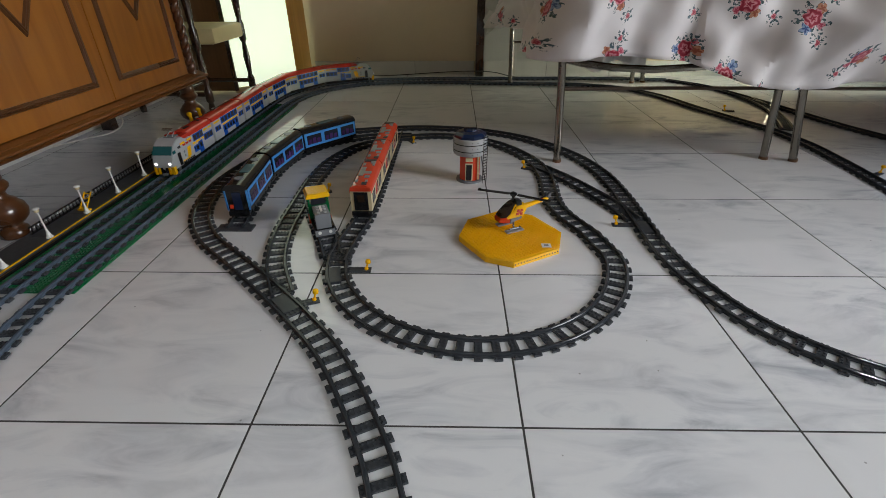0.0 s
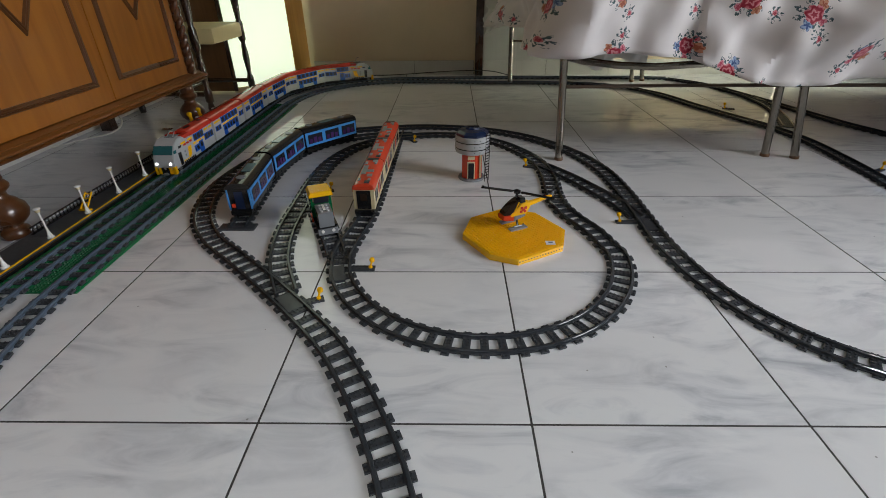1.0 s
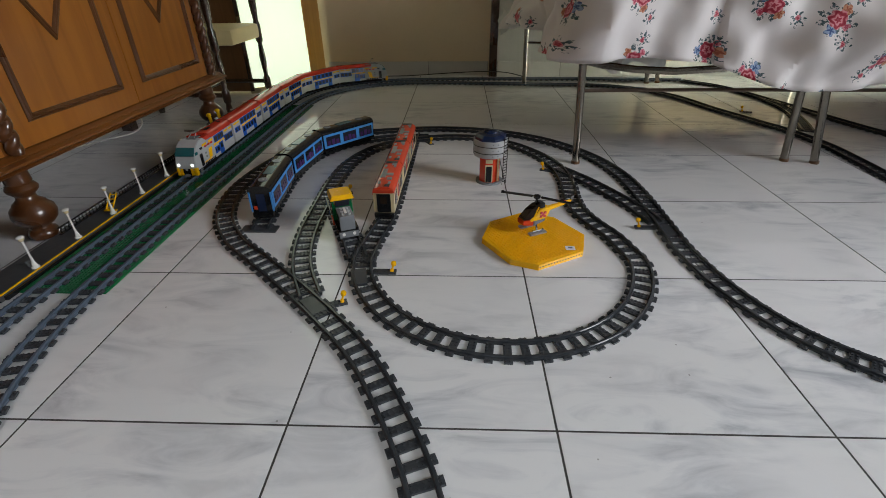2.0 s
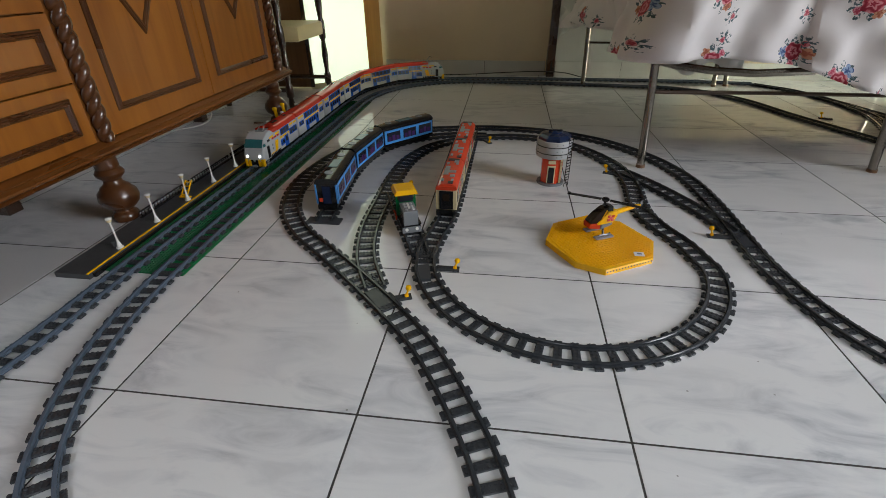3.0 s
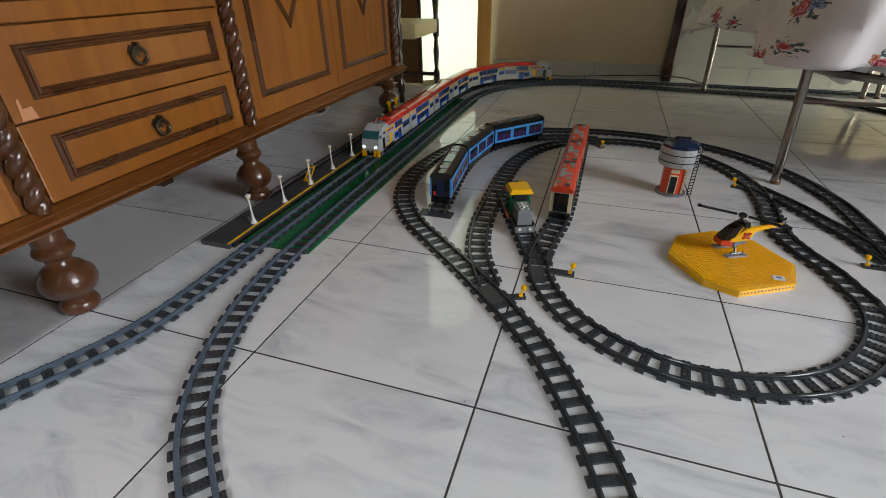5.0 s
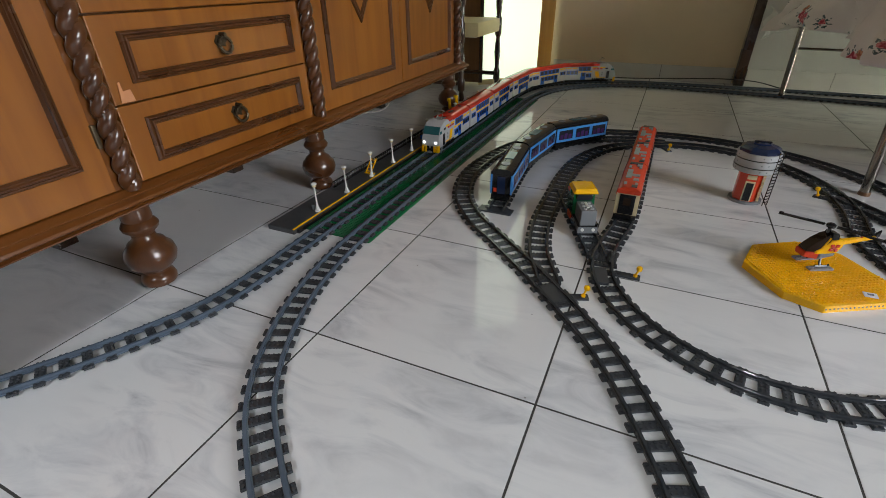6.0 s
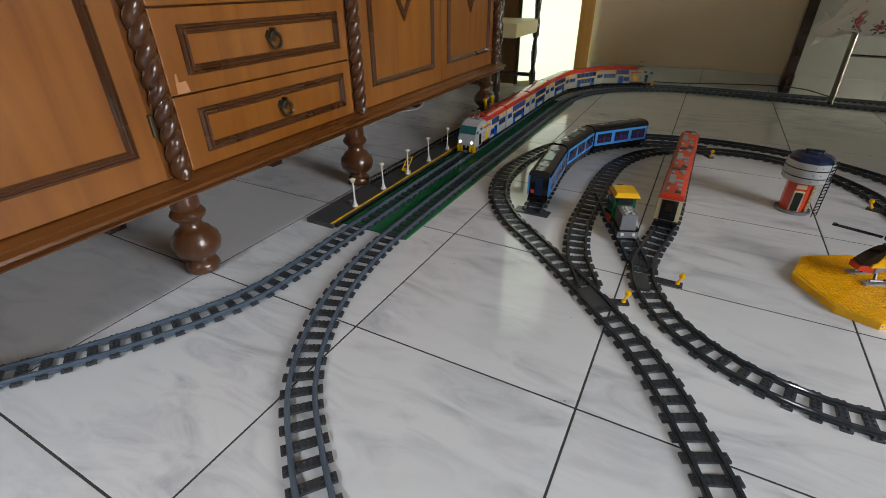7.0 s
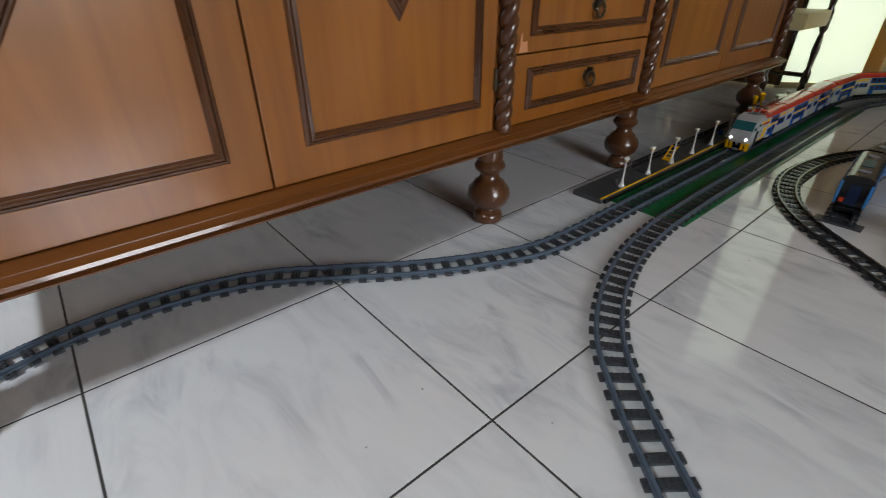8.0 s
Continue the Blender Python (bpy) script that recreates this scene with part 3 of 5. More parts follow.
def chair():
    o = (-1.40, 1.95, 0.0)
    c = empty("armchair", pose(*o), "dark turned-wood chair with a cream padded seat", "chair")
    turned = [(0.013, 0.0), (0.016, 0.02), (0.011, 0.045), (0.018, 0.055), (0.018, 0.10), (0.011, 0.115), (0.014, 0.16), (0.017, 0.20), (0.013, 0.245), (0.010, 0.27), (0.018, 0.285), (0.018, 0.36), (0.012, 0.375), (0.016, 0.42), (0.019, 0.47), (0.013, 0.53), (0.010, 0.56), (0.015, 0.60)]
    for x, y in ((-1.185, 2.125), (-1.255, 1.775), (-1.60, 1.79), (-1.60, 2.11)):
        part("leg", moved(lathe(turned, 16, x, y), o), M_CHAIR, c, "dark turned chair leg", True)
    for p, q in (((-1.185, 2.125, 0.085), (-1.60, 2.11, 0.085)), ((-1.255, 1.775, 0.085), (-1.60, 1.79, 0.085))):
        part("side_stretcher", moved(cyl(bmesh.new(), p, q, 0.011), o), M_CHAIR, c, smooth=True)
    part("front_stretcher", moved(cyl(bmesh.new(), (-1.41, 1.79, 0.09), (-1.41, 2.12, 0.09), 0.010), o), M_CHAIR, c, smooth=True)
    bm = bmesh.new()
    box(bm, -1.62, -1.170, 1.785, 2.115, 0.298, 0.368, 0.02)
    part("seat", moved(bm, o), M_SEAT, c, "cream vinyl padded seat", True)
    bm = bmesh.new()
    box(bm, -1.62, -1.585, 1.80, 2.10, 0.56, 0.66, 0.008)
    part("back_rail", moved(bm, o), M_CHAIR, c)
    for y in (1.775, 2.125):
        part("armrest", moved(boxed(-1.615, -1.17, y - 0.018, y + 0.018, 0.60, 0.625, 0.006), o), M_CHAIR, c)


chair()
tagged(mesh_object("trim_post", boxed(0.040, 0.088, 2.675, Y1 - 0.001, 0, 2.1, 0.003), M_CHAIR), "dark stained wooden door post against the wall", "post", kind="structure")
tagged(mesh_object("door_1", boxed(0.092, 0.93, 2.715, Y1 - 0.001, 0.006, 2.08, 0.003), mat("pale_door_paint", (0.60, 0.60, 0.56), 0.4, 0, 0.06, 3)), "pale painted flush door in the wall", "door", kind="structure")
# skirting tiles along the walls
sk = tagged(mesh_object("baseboard", boxed(-1.0, 0.036, Y1 - 0.006, Y1 - 0.0005, 0, 0.082), M_GROUT), "pale marble skirting tiles with thin joints", "baseboard", kind="structure")
for x0 in (-1.0, -0.75, -0.35):
    x1 = {-1.0: -0.752, -0.75: -0.352, -0.35: 0.034}[x0]
    part("skirting_tile", boxed(x0, x1, Y1 - 0.014, Y1 - 0.0065, 0, 0.084, 0.001), M_SKIRT, sk)
sk3 = tagged(mesh_object("baseboard_door", boxed(0.092, 2.69, 2.690, 2.7145, 0, 0.088), M_GROUT), "pale marble kerb tiles below the door", "baseboard", kind="structure")
for i in range(7):
    x0, x1 = 0.093 + 0.4 * i, min(0.491 + 0.4 * i, 2.69)
    part("skirting_tile", boxed(x0, x1, 2.682, 2.6895, 0, 0.092, 0.001), M_SKIRT, sk3)
sk2 = tagged(mesh_object("baseboard_west", boxed(X0 + 0.0005, X0 + 0.006, Y0, 2.19, 0, 0.082), M_GROUT), "pale marble skirting tiles behind the sideboard", "baseboard", kind="structure")
for i in range(12):
    part("skirting_tile", boxed(X0 + 0.0065, X0 + 0.014, -2.6 + 0.4 * i, -2.202 + 0.4 * i if i < 11 else 2.18, 0, 0.084, 0.001), M_SKIRT, sk2)

# ---- table with its floral cloth ----
tb = empty("folding_table", pose(1.0, 1.75, 0), "metal-legged folding table under a floral cloth", "table")
ot = (1.0, 1.75, 0)
for p, q in (((0.262, 1.112, 0), (0.214, 1.108, 0.73)), ((0.238, 2.432, 0), (0.215, 2.43, 0.73)), ((0.997, 1.145, 0), (0.900, 1.135, 0.73)), ((1.086, 1.122, 0), (0.915, 1.118, 0.73)),
             ((0.972, 2.473, 0), (0.90, 2.44, 0.73)), ((1.042, 2.49, 0), (0.915, 2.45, 0.73)), ((1.80, 1.12, 0), (1.82, 1.12, 0.73)), ((1.80, 2.43, 0), (1.82, 2.43, 0.73))):
    bm = bmesh.new()
    cyl(bm, p, q, 0.0125, 0.0125, 14)
    leg = part("leg", moved(bm, ot), M_CHROME, tb, "worn chrome tube leg", True)
    part("rubber_foot", moved(cyl(bmesh.new(), p, (p[0], p[1], 0.010), 0.0150, 0.0145, 14), ot), M_BROWN, leg)
part("tabletop", moved(boxed(0.21, 1.84, 1.075, 2.46, 0.728, 0.752, 0.004), ot), M_BROWN, tb)
part("brace_bar", moved(tube(bmesh.new(), [(0.25, 1.16, 0.236), (0.6, 1.165, 0.238), (1.0, 1.16, 0.238), (1.8, 1.13, 0.24)], 0.006), ot), M_BAR, tb, "thin brown brace bar", True)
part("bowed_rail", moved(tube(bmesh.new(), [(0.243, 1.11, 0.338), (0.30, 1.10, 0.326), (0.40, 1.09, 0.315), (0.52, 1.085, 0.310), (0.66, 1.085, 0.318), (0.80, 1.10, 0.33), (0.93, 1.13, 0.34)], 0.011), ot), M_CHROME, tb, "bowed chrome rail", True)
part("far_rail", moved(tube(bmesh.new(), [(0.230, 2.43, 0.232), (0.6, 2.43, 0.228), (0.95, 2.44, 0.23)], 0.006), ot), M_CHROME, tb, "", True)


def cloth_material():
    m = bpy.data.materials.new("floral_cotton")
    m.use_nodes = True
    nt, b = m.node_tree, m.node_tree.nodes["Principled BSDF"]
    N, L = nt.nodes.new, nt.links.new
    uv = N("ShaderNodeUVMap")
    uv.uv_map = "cloth"

    def noise_at(scale, detail=3):
        n = N("ShaderNodeTexNoise")
        n.inputs["Scale"].default_value, n.inputs["Detail"].default_value = scale, detail
        L(uv.outputs[0], n.inputs["Vector"])
        return n

    def maths(op, a, c):
        n = N("ShaderNodeMath")
        n.operation = op
        for i, v in enumerate((a, c)):
            if isinstance(v, (int, float)):
                n.inputs[i].default_value = v
            else:
                L(v, n.inputs[i])
        return n.outputs[0]

    def over(base, color, fac):
        n = N("ShaderNodeMix")
        n.data_type = "RGBA"
        L(fac, n.inputs["Factor"])
        L(base, n.inputs["A"])
        if isinstance(color, tuple):
            n.inputs["B"].default_value = (*color, 1)
        else:
            L(color, n.inputs["B"])
        return n.outputs["Result"]

    warp = noise_at(60, 3)
    wv = N("ShaderNodeVectorMath")
    wv.operation = "MULTIPLY_ADD"
    L(warp.outputs["Color"], wv.inputs[0])
    wv.inputs[1].default_value = (0.012, 0.012, 0.0)
    L(uv.outputs[0], wv.inputs[2])

    def cells(scale, offset):
        """Scattered places: local x and y round each, and two random numbers for each."""
        mp = N("ShaderNodeMapping")
        mp.inputs["Location"].default_value = (offset, offset * 0.7, 0)
        L(wv.outputs[0], mp.inputs["Vector"])
        v = N("ShaderNodeTexVoronoi")
        v.voronoi_dimensions = "2D"
        v.inputs["Scale"].default_value, v.inputs["Randomness"].default_value = scale, 0.75
        L(mp.outputs[0], v.inputs["Vector"])
        sub = N("ShaderNodeVectorMath")
        sub.operation = "SUBTRACT"
        L(mp.outputs[0], sub.inputs[0]), L(v.outputs["Position"], sub.inputs[1])
        rnd = N("ShaderNodeSeparateColor")
        L(v.outputs["Color"], rnd.inputs[0])
        turn = N("ShaderNodeVectorRotate")
        turn.rotation_type = "Z_AXIS"
        L(sub.outputs[0], turn.inputs["Vector"])
        L(maths("MULTIPLY", rnd.outputs[2], 6.283), turn.inputs["Angle"])
        xy = N("ShaderNodeSeparateXYZ")
        L(turn.outputs[0], xy.inputs[0])
        return xy.outputs[0], xy.outputs[1], rnd.outputs[0], rnd.outputs[1]

    def flower(x, y, cx, cy, radius, petals, depth):
        """A petalled outline round (cx, cy); gives its mask, and the distance and bearing from its heart."""
        dx, dy = maths("SUBTRACT", x, cx), maths("SUBTRACT", y, cy)
        r = maths("SQRT", maths("ADD", maths("MULTIPLY", dx, dx), maths("MULTIPLY", dy, dy)), 0)
        a = maths("ARCTAN2", dy, dx)
        lobe = maths("ABSOLUTE", maths("COSINE", maths("MULTIPLY", a, petals / 2), 0), 0)
        edge = maths("ADD", maths("MULTIPLY", lobe, radius * depth), radius * (1 - depth))
        return maths("LESS_THAN", r, edge), r, a

    def shades(fac, *stops):
        n = N("ShaderNodeValToRGB")
        el = n.color_ramp.elements
        el[0].position, el[0].color = stops[0][0], (*stops[0][1], 1)
        el[1].position, el[1].color = stops[-1][0], (*stops[-1][1], 1)
        for p, q in stops[1:-1]:
            el.new(p).color = (*q, 1)
        L(fac, n.inputs["Fac"])
        return n.outputs[0]

    crinkle = noise_at(75, 2)

    def swirl(r, a, pitch):
        ripple = maths("ADD", maths("MULTIPLY", crinkle.outputs["Fac"], 7.0), maths("SINE", maths("MULTIPLY", a, 5.0), 0))
        wave = maths("SINE", maths("ADD", maths("MULTIPLY", r, pitch), ripple), 0)
        return maths("ADD", maths("MULTIPLY", wave, 0.5), 0.5)

    base = N("ShaderNodeMix")
    base.data_type = "RGBA"
    base.inputs["A"].default_value, base.inputs["B"].default_value = (0.82, 0.78, 0.77, 1), (0.75, 0.70, 0.68, 1)
    L(noise_at(7, 4).outputs["Fac"], base.inputs["Factor"])
    col = base.outputs["Result"]
    green = shades(noise_at(150, 2).outputs["Fac"], (0.35, (0.035, 0.075, 0.075)), (0.65, (0.12, 0.17, 0.20)))
    fine = maths("GREATER_THAN", noise_at(130, 3).outputs["Fac"], 0.50)
    # small sprigs: a pink bud with bits of leaf
    x, y, k0, k1 = cells(9.5, 3.1)
    keep = maths("LESS_THAN", k0, 0.62)
    inside, r, a = flower(x, y, 0.0, 0.0, 0.024, 7, 0.75)
    col = over(col, green, maths("MULTIPLY", maths("MULTIPLY", inside, keep), fine))
    inside, r, a = flower(x, y, 0.003, 0.001, 0.0085, 3, 0.30)
    col = over(col, shades(swirl(r, a, 700), (0.2, (0.42, 0.03, 0.06)), (0.8, (0.68, 0.24, 0.27))), maths("MULTIPLY", inside, keep))
    # bouquets: a rose, a bud, a blue flower, and leaves between
    x, y, k0, k1 = cells(5.6, 1.9)
    keep = maths("LESS_THAN", k0, 0.70)
    inside, r, a = flower(x, y, 0.004, 0.0, 0.047, 9, 0.62)
    col = over(col, green, maths("MULTIPLY", maths("MULTIPLY", inside, keep), fine))
    inside, r, a = flower(x, y, 0.026, -0.017, 0.016, 5, 0.45)
    col = over(col, shades(swirl(r, a, 420), (0.2, (0.035, 0.08, 0.24)), (0.85, (0.30, 0.40, 0.58))), maths("MULTIPLY", inside, keep))
    inside, r, a = flower(x, y, -0.023, 0.016, 0.014, 5, 0.35)
    tint = shades(swirl(r, a, 420), (0.2, (0.40, 0.10, 0.05)), (0.85, (0.62, 0.30, 0.18)))
    col = over(col, tint, maths("MULTIPLY", inside, keep))
    inside, r, a = flower(x, y, 0.019, 0.023, 0.011, 3, 0.30)
    col = over(col, shades(swirl(r, a, 520), (0.2, (0.50, 0.05, 0.10)), (0.85, (0.70, 0.28, 0.33))), maths("MULTIPLY", inside, keep))
    inside, r, a = flower(x, y, 0.0, 0.0, 0.024, 7, 0.16)
    rose_col = shades(swirl(r, a, 460), (0.10, (0.34, 0.012, 0.035)), (0.55, (0.56, 0.06, 0.10)), (0.95, (0.74, 0.30, 0.33)))
    col = over(col, rose_col, maths("MULTIPLY", inside, keep))
    L(col, b.inputs["Base Color"])
    b.inputs["Roughness"].default_value = 0.72
    b.inputs["Subsurface Weight"].default_value = 0.0
    b.inputs["Sheen Weight"].default_value = 0.15
    weave = noise_at(420, 2)
    bp = N("ShaderNodeBump")
    bp.inputs["Strength"].default_value, bp.inputs["Distance"].default_value = 0.25, 0.001
    crease = N("ShaderNodeTexNoise")
    crease.noise_type = "RIDGED_MULTIFRACTAL"
    crease.inputs["Scale"].default_value, crease.inputs["Detail"].default_value = 1.0, 3
    cm = N("ShaderNodeMapping")
    cm.inputs["Rotation"].default_value, cm.inputs["Scale"].default_value = (0, 0, radians(35)), (9.0, 3.5, 1.0)
    L(uv.outputs[0], cm.inputs["Vector"]), L(cm.outputs[0], crease.inputs["Vector"])
    cb = N("ShaderNodeBump")
    cb.inputs["Strength"].default_value, cb.inputs["Distance"].default_value = 0.7, 0.008
    L(crease.outputs["Fac"], cb.inputs["Height"]), L(cb.outputs[0], bp.inputs["Normal"])
    L(weave.outputs["Fac"], bp.inputs["Height"]), L(bp.outputs[0], b.inputs["Normal"])
    tr = N("ShaderNodeBsdfTranslucent")
    L(col, tr.inputs["Color"])
    mx = N("ShaderNodeMixShader")
    mx.inputs[0].default_value = 0.22
    L(b.outputs[0], mx.inputs[1]), L(tr.outputs[0], mx.inputs[2]), L(mx.outputs[0], nt.nodes["Material Output"].inputs["Surface"])
    return m


def tablecloth():
    x0, x1, y0, y1, top = 0.195, 1.855, 1.06, 2.475, 0.7565
    rad = 0.05
    sides = [((x0, y1 - rad), (x0, y0 + rad)), ((x0 + rad, y0), (x1 - rad, y0)), ((x1, y0 + rad), (x1, y1 - rad)), ((x1 - rad, y1), (x0 + rad, y1))]
    normals = [(-1, 0), (0, -1), (1, 0), (0, 1)]
    pts = []
    for k in range(4):
        a, b = Vector(sides[k][0]), Vector(sides[k][1])
        n = int((b - a).length / 0.012)
        pts += [(a.lerp(b, i / n), Vector(normals[k])) for i in range(n)]
        c, m0, m1 = sides[(k + 1) % 4][0], Vector(normals[k]), Vector(normals[(k + 1) % 4])
        centre = b - m0 * rad
        for i in range(7):
            d = (m0 * math.cos(i / 7 * math.pi / 2) + m1 * math.sin(i / 7 * math.pi / 2))
            pts.append((centre + d * rad, d))
    hem_x = [0.19, 0.30, 0.41, 0.60, 0.75, 0.85, 0.97, 1.20, 1.50, 1.9]
    hem_z = [0.352, 0.350, 0.355, 0.338, 0.288, 0.266, 0.262, 0.288, 0.30, 0.30]

    def hem(p, d):
        if d.y < -0.5:
            return float(np.interp(p.x, hem_x, hem_z))
        if d.x < -0.3:
            return float(np.interp(p.y, [1.06, 1.25, 1.5, 1.9, 2.25, 2.40, 2.48], [0.350, 0.342, 0.362, 0.372, 0.352, 0.315, 0.285]))
        return 0.31

    bm = bmesh.new()
    uvl = bm.loops.layers.uv.new("cloth")
    rows, uvs, s = [], [], 0.0
    V = 34
    for i, (p, d) in enumerate(pts):
        if i:
            s += (p - pts[i - 1][0]).length
        h = hem(p, d)
        row, urow = [], []
        for j in range(V + 1):
            v = j / V
            z = top + (h - top) * v
            # hanging folds and slanting swags
            f = 0.018 * math.sin(s * 21 + 2.2 * math.sin(s * 5) + 2.5 * v) + 0.040 * (0.6 - abs(math.sin((s * 3.75 - z * 6.5) + 0.65 + 0.5 * math.sin(s * 3.1 + z * 4)))) + 0.010 * (0.5 - abs(math.sin(s * 17 - z * 13 + math.sin(s * 6))))
            f += 0.055 * noise.noise(Vector((s * 3.3, z * 4.2, 0.4))) + 0.028 * noise.noise(Vector((s * 11, z * 9, 2.0)))
            out = (0.010 + 0.030 * v + 1.35 * f * min(1.0, v * 1.6)) if j else 0.0
            if d.y < -0.5 and 0.62 < p.x < 1.6:
                out += 0.035 * v * v
            row.append(bm.verts.new((p.x + d.x * out, p.y + d.y * out, z if j else top)))
            urow.append((s, z))
        rows.append(row), uvs.append(urow)
    n = len(rows)
    for i in range(n):
        A, B, ua, ub = rows[i], rows[(i + 1) % n], uvs[i], uvs[(i + 1) % n]
        for j in range(V):
            f = bm.faces.new((A[j], A[j + 1], B[j + 1], B[j]))
            for l, u in zip(f.loops, (ua[j], ua[j + 1], ub[j + 1], ub[j])):
                l[uvl].uv = u if i < n - 1 else (ua[j][0] + (0.012 if u in ub else 0), u[1])
    f = bm.faces.new([r[0] for r in rows])
    for l in f.loops:
        l[uvl].uv = (l.vert.co.x, l.vert.co.y)
    bmesh.ops.recalc_face_normals(bm, faces=bm.faces[:])
    ob = mesh_object("tablecloth", bm, cloth_material(), True)
    for p in ob.data.polygons:
        p.use_smooth = True
    mod = ob.modifiers.new("thickness", "SOLIDIFY")
    mod.thickness, mod.offset = 0.0012, 1.0
    return tagged(ob, "white cotton tablecloth printed with red roses, draped in folds", "tablecloth")


tablecloth()
# a plastic sheet corner and a rag hanging below the cloth
bm = bmesh.new()
grid = [[bm.verts.new((0.17 + 0.008 * math.sin(j * 1.3) - 0.09 * u + 0.01 * math.sin(9 * v), 2.46 + 0.012 * math.sin(7 * u + 3 * v), 0.40 - 0.15 * v * (0.35 + 0.65 * u) + 0.01 * math.sin(8 * u))) for u in [i / 11 for i in range(12)]] for j, v in enumerate([k / 9 for k in range(10)])]
for A, B in zip(grid, grid[1:]):
    for i in range(11):
        bm.faces.new((A[i], A[i + 1], B[i + 1], B[i]))
pl = mesh_object("plastic_sheet", bm, mat("clear_plastic_film", (0.75, 0.76, 0.72), 0.12, 0, 0.1, 20, 0.3, 90), True)
pl.modifiers.new("thickness", "SOLIDIFY").thickness = 0.0006
tagged(pl, "crumpled clear plastic sheet corner hanging off the table", "plastic sheet")
bm = bmesh.new()
grid = [[bm.verts.new((0.36 + 0.22 * u, 1.30 + 0.014 * math.sin(13 * u + 2 * v), 0.36 - (0.075 + 0.02 * math.sin(9 * u)) * v)) for u in [i / 15 for i in range(16)]] for v in [k / 6 for k in range(7)]]
for A, B in zip(grid, grid[1:]):
    for i in range(15):
        bm.faces.new((A[i], A[i + 1], B[i + 1], B[i]))
rag = mesh_object("hanging_rag", bm, M_WHITE, True)
rag.modifiers.new("thickness", "SOLIDIFY").thickness = 0.001
tagged(rag, "white cloth end hanging under the table frame", "cloth")


def cable(name, pts, r, material, label):
    return tagged(mesh_object(name, tube(bmesh.new(), glide(pts, 0.02).tolist(), r, 6), material, True), label, "cable")


cable("cable", [(-0.99, 2.70, 0.03), (-0.8, 2.69, 0.004), (-0.5, 2.70, 0.004), (-0.2, 2.705, 0.02), (0.0, 2.665, 0.035), (0.15, 2.66, 0.03), (0.3, 2.63, 0.004), (0.6, 2.62, 0.004)], 0.003, M_CABLE, "thin dark cable lying along the skirting")
cable("cable", [(-1.64, 1.25, 0.004), (-1.58, 1.36, 0.004), (-1.53, 1.45, 0.004), (-1.55, 1.55, 0.02), (-1.62, 1.62, 0.05)], 0.003, M_CABLEW, "white cable coiled under the sideboard")

# ---- station: green plates, platform, lamps, fence ----
def studs(bm, cells, z, h=0.0017, r=0.0024, n=6):
    for x, y in cells:
        A = [bm.verts.new((x + r * math.cos(6.28318 * k / n), y + r * math.sin(6.28318 * k / n), z)) for k in range(n)]
        B = [bm.verts.new((v.co.x, v.co.y, z + h)) for v in A]
        bm.faces.new(B)
        for k in range(n):
            bm.faces.new((A[k], A[(k + 1) % n], B[(k + 1) % n], B[k]))


for y0, y1 in ((0.316, 0.70), (0.701, 1.085), (1.086, 1.47), (1.471, 1.93)):
    g = empty("green_baseplate", pose(-0.98, y0, 0), "green studded toy baseplate under the station tracks", "baseplate", "green baseplates")
    og = (-0.98, y0, 0)
    part("plate", moved(boxed(-1.078, -0.890, y0, y1, 0, 0.0034, 0.0006), og), M_GREEN, g)
    bm = bmesh.new()
    studs(bm, [(x, y) for x in np.arange(-1.073, -0.892, 0.008) for y in np.arange(y0 + 0.004, y1 - 0.003, 0.008)], 0.0033)
    tagged(part("studs", moved(bm, og), M_GREEN, g), kind="stuff")

plat = empty("station_platform", pose(-1.12, 1.05, 0), "long dark grey toy station platform with a yellow edge line", "toy platform")
op = (-1.12, 1.05, 0)
for i in range(12):
    y0 = 0.280 + i * 0.128
    part("deck_plate", moved(boxed(-1.170, -1.0865, y0, y0 + 0.1276, 0.0, 0.0125, 0.0005), op), M_PLATF, plat)
    part("edge_line", moved(boxed(-1.0915, -1.0865, y0, y0 + 0.1276, 0.0127, 0.0142, 0.0004), op), M_YEL, plat, "yellow edge line")
part("edge_kerb", moved(boxed(-1.0862, -1.0795, 0.290, 1.816, 0.0, 0.0095, 0.0005), op), M_BLACK, plat)


def fence(y0, y1):
    f = empty("toy_fence", pose(-1.158, (y0 + y1) / 2, 0.0125), "low black toy lattice fence along the platform", "fence", "platform fences")
    of = (-1.158, (y0 + y1) / 2, 0.0125)
    part("rail", moved(boxed(-1.1595, -1.1565, y0, y1, 0.0285, 0.0315), of), M_BLACK, f)
    part("base", moved(boxed(-1.161, -1.155, y0, y1, 0.0126, 0.0145), of), M_BLACK, f)
    n = max(2, int((y1 - y0) / 0.0125))
    first = None
    for i in range(n):
        y = y0 + (i + 0.5) * (y1 - y0) / n
        m = Matrix.Translation((0, y - of[1], 0))
        if first is None:
            bm = bmesh.new()
            box(bm, -0.001, 0.001, -0.0011, 0.0011, 0.0018, 0.0165)
            tube(bm, [(0, -0.005 + 0.01 * k / 6, 0.011 + 0.005 * math.sin(math.pi * k / 6)) for k in range(7)], 0.001, 5)
            first = part("arch_post", bm, M_BLACK, f)
            first.matrix_local = m
        else:
            twin(first, "arch_post", f, m)


for y0, y1 in ((0.545, 0.77), (0.78, 1.0), (1.01, 1.215), (1.55, 1.75)):
    fence(y0, y1)

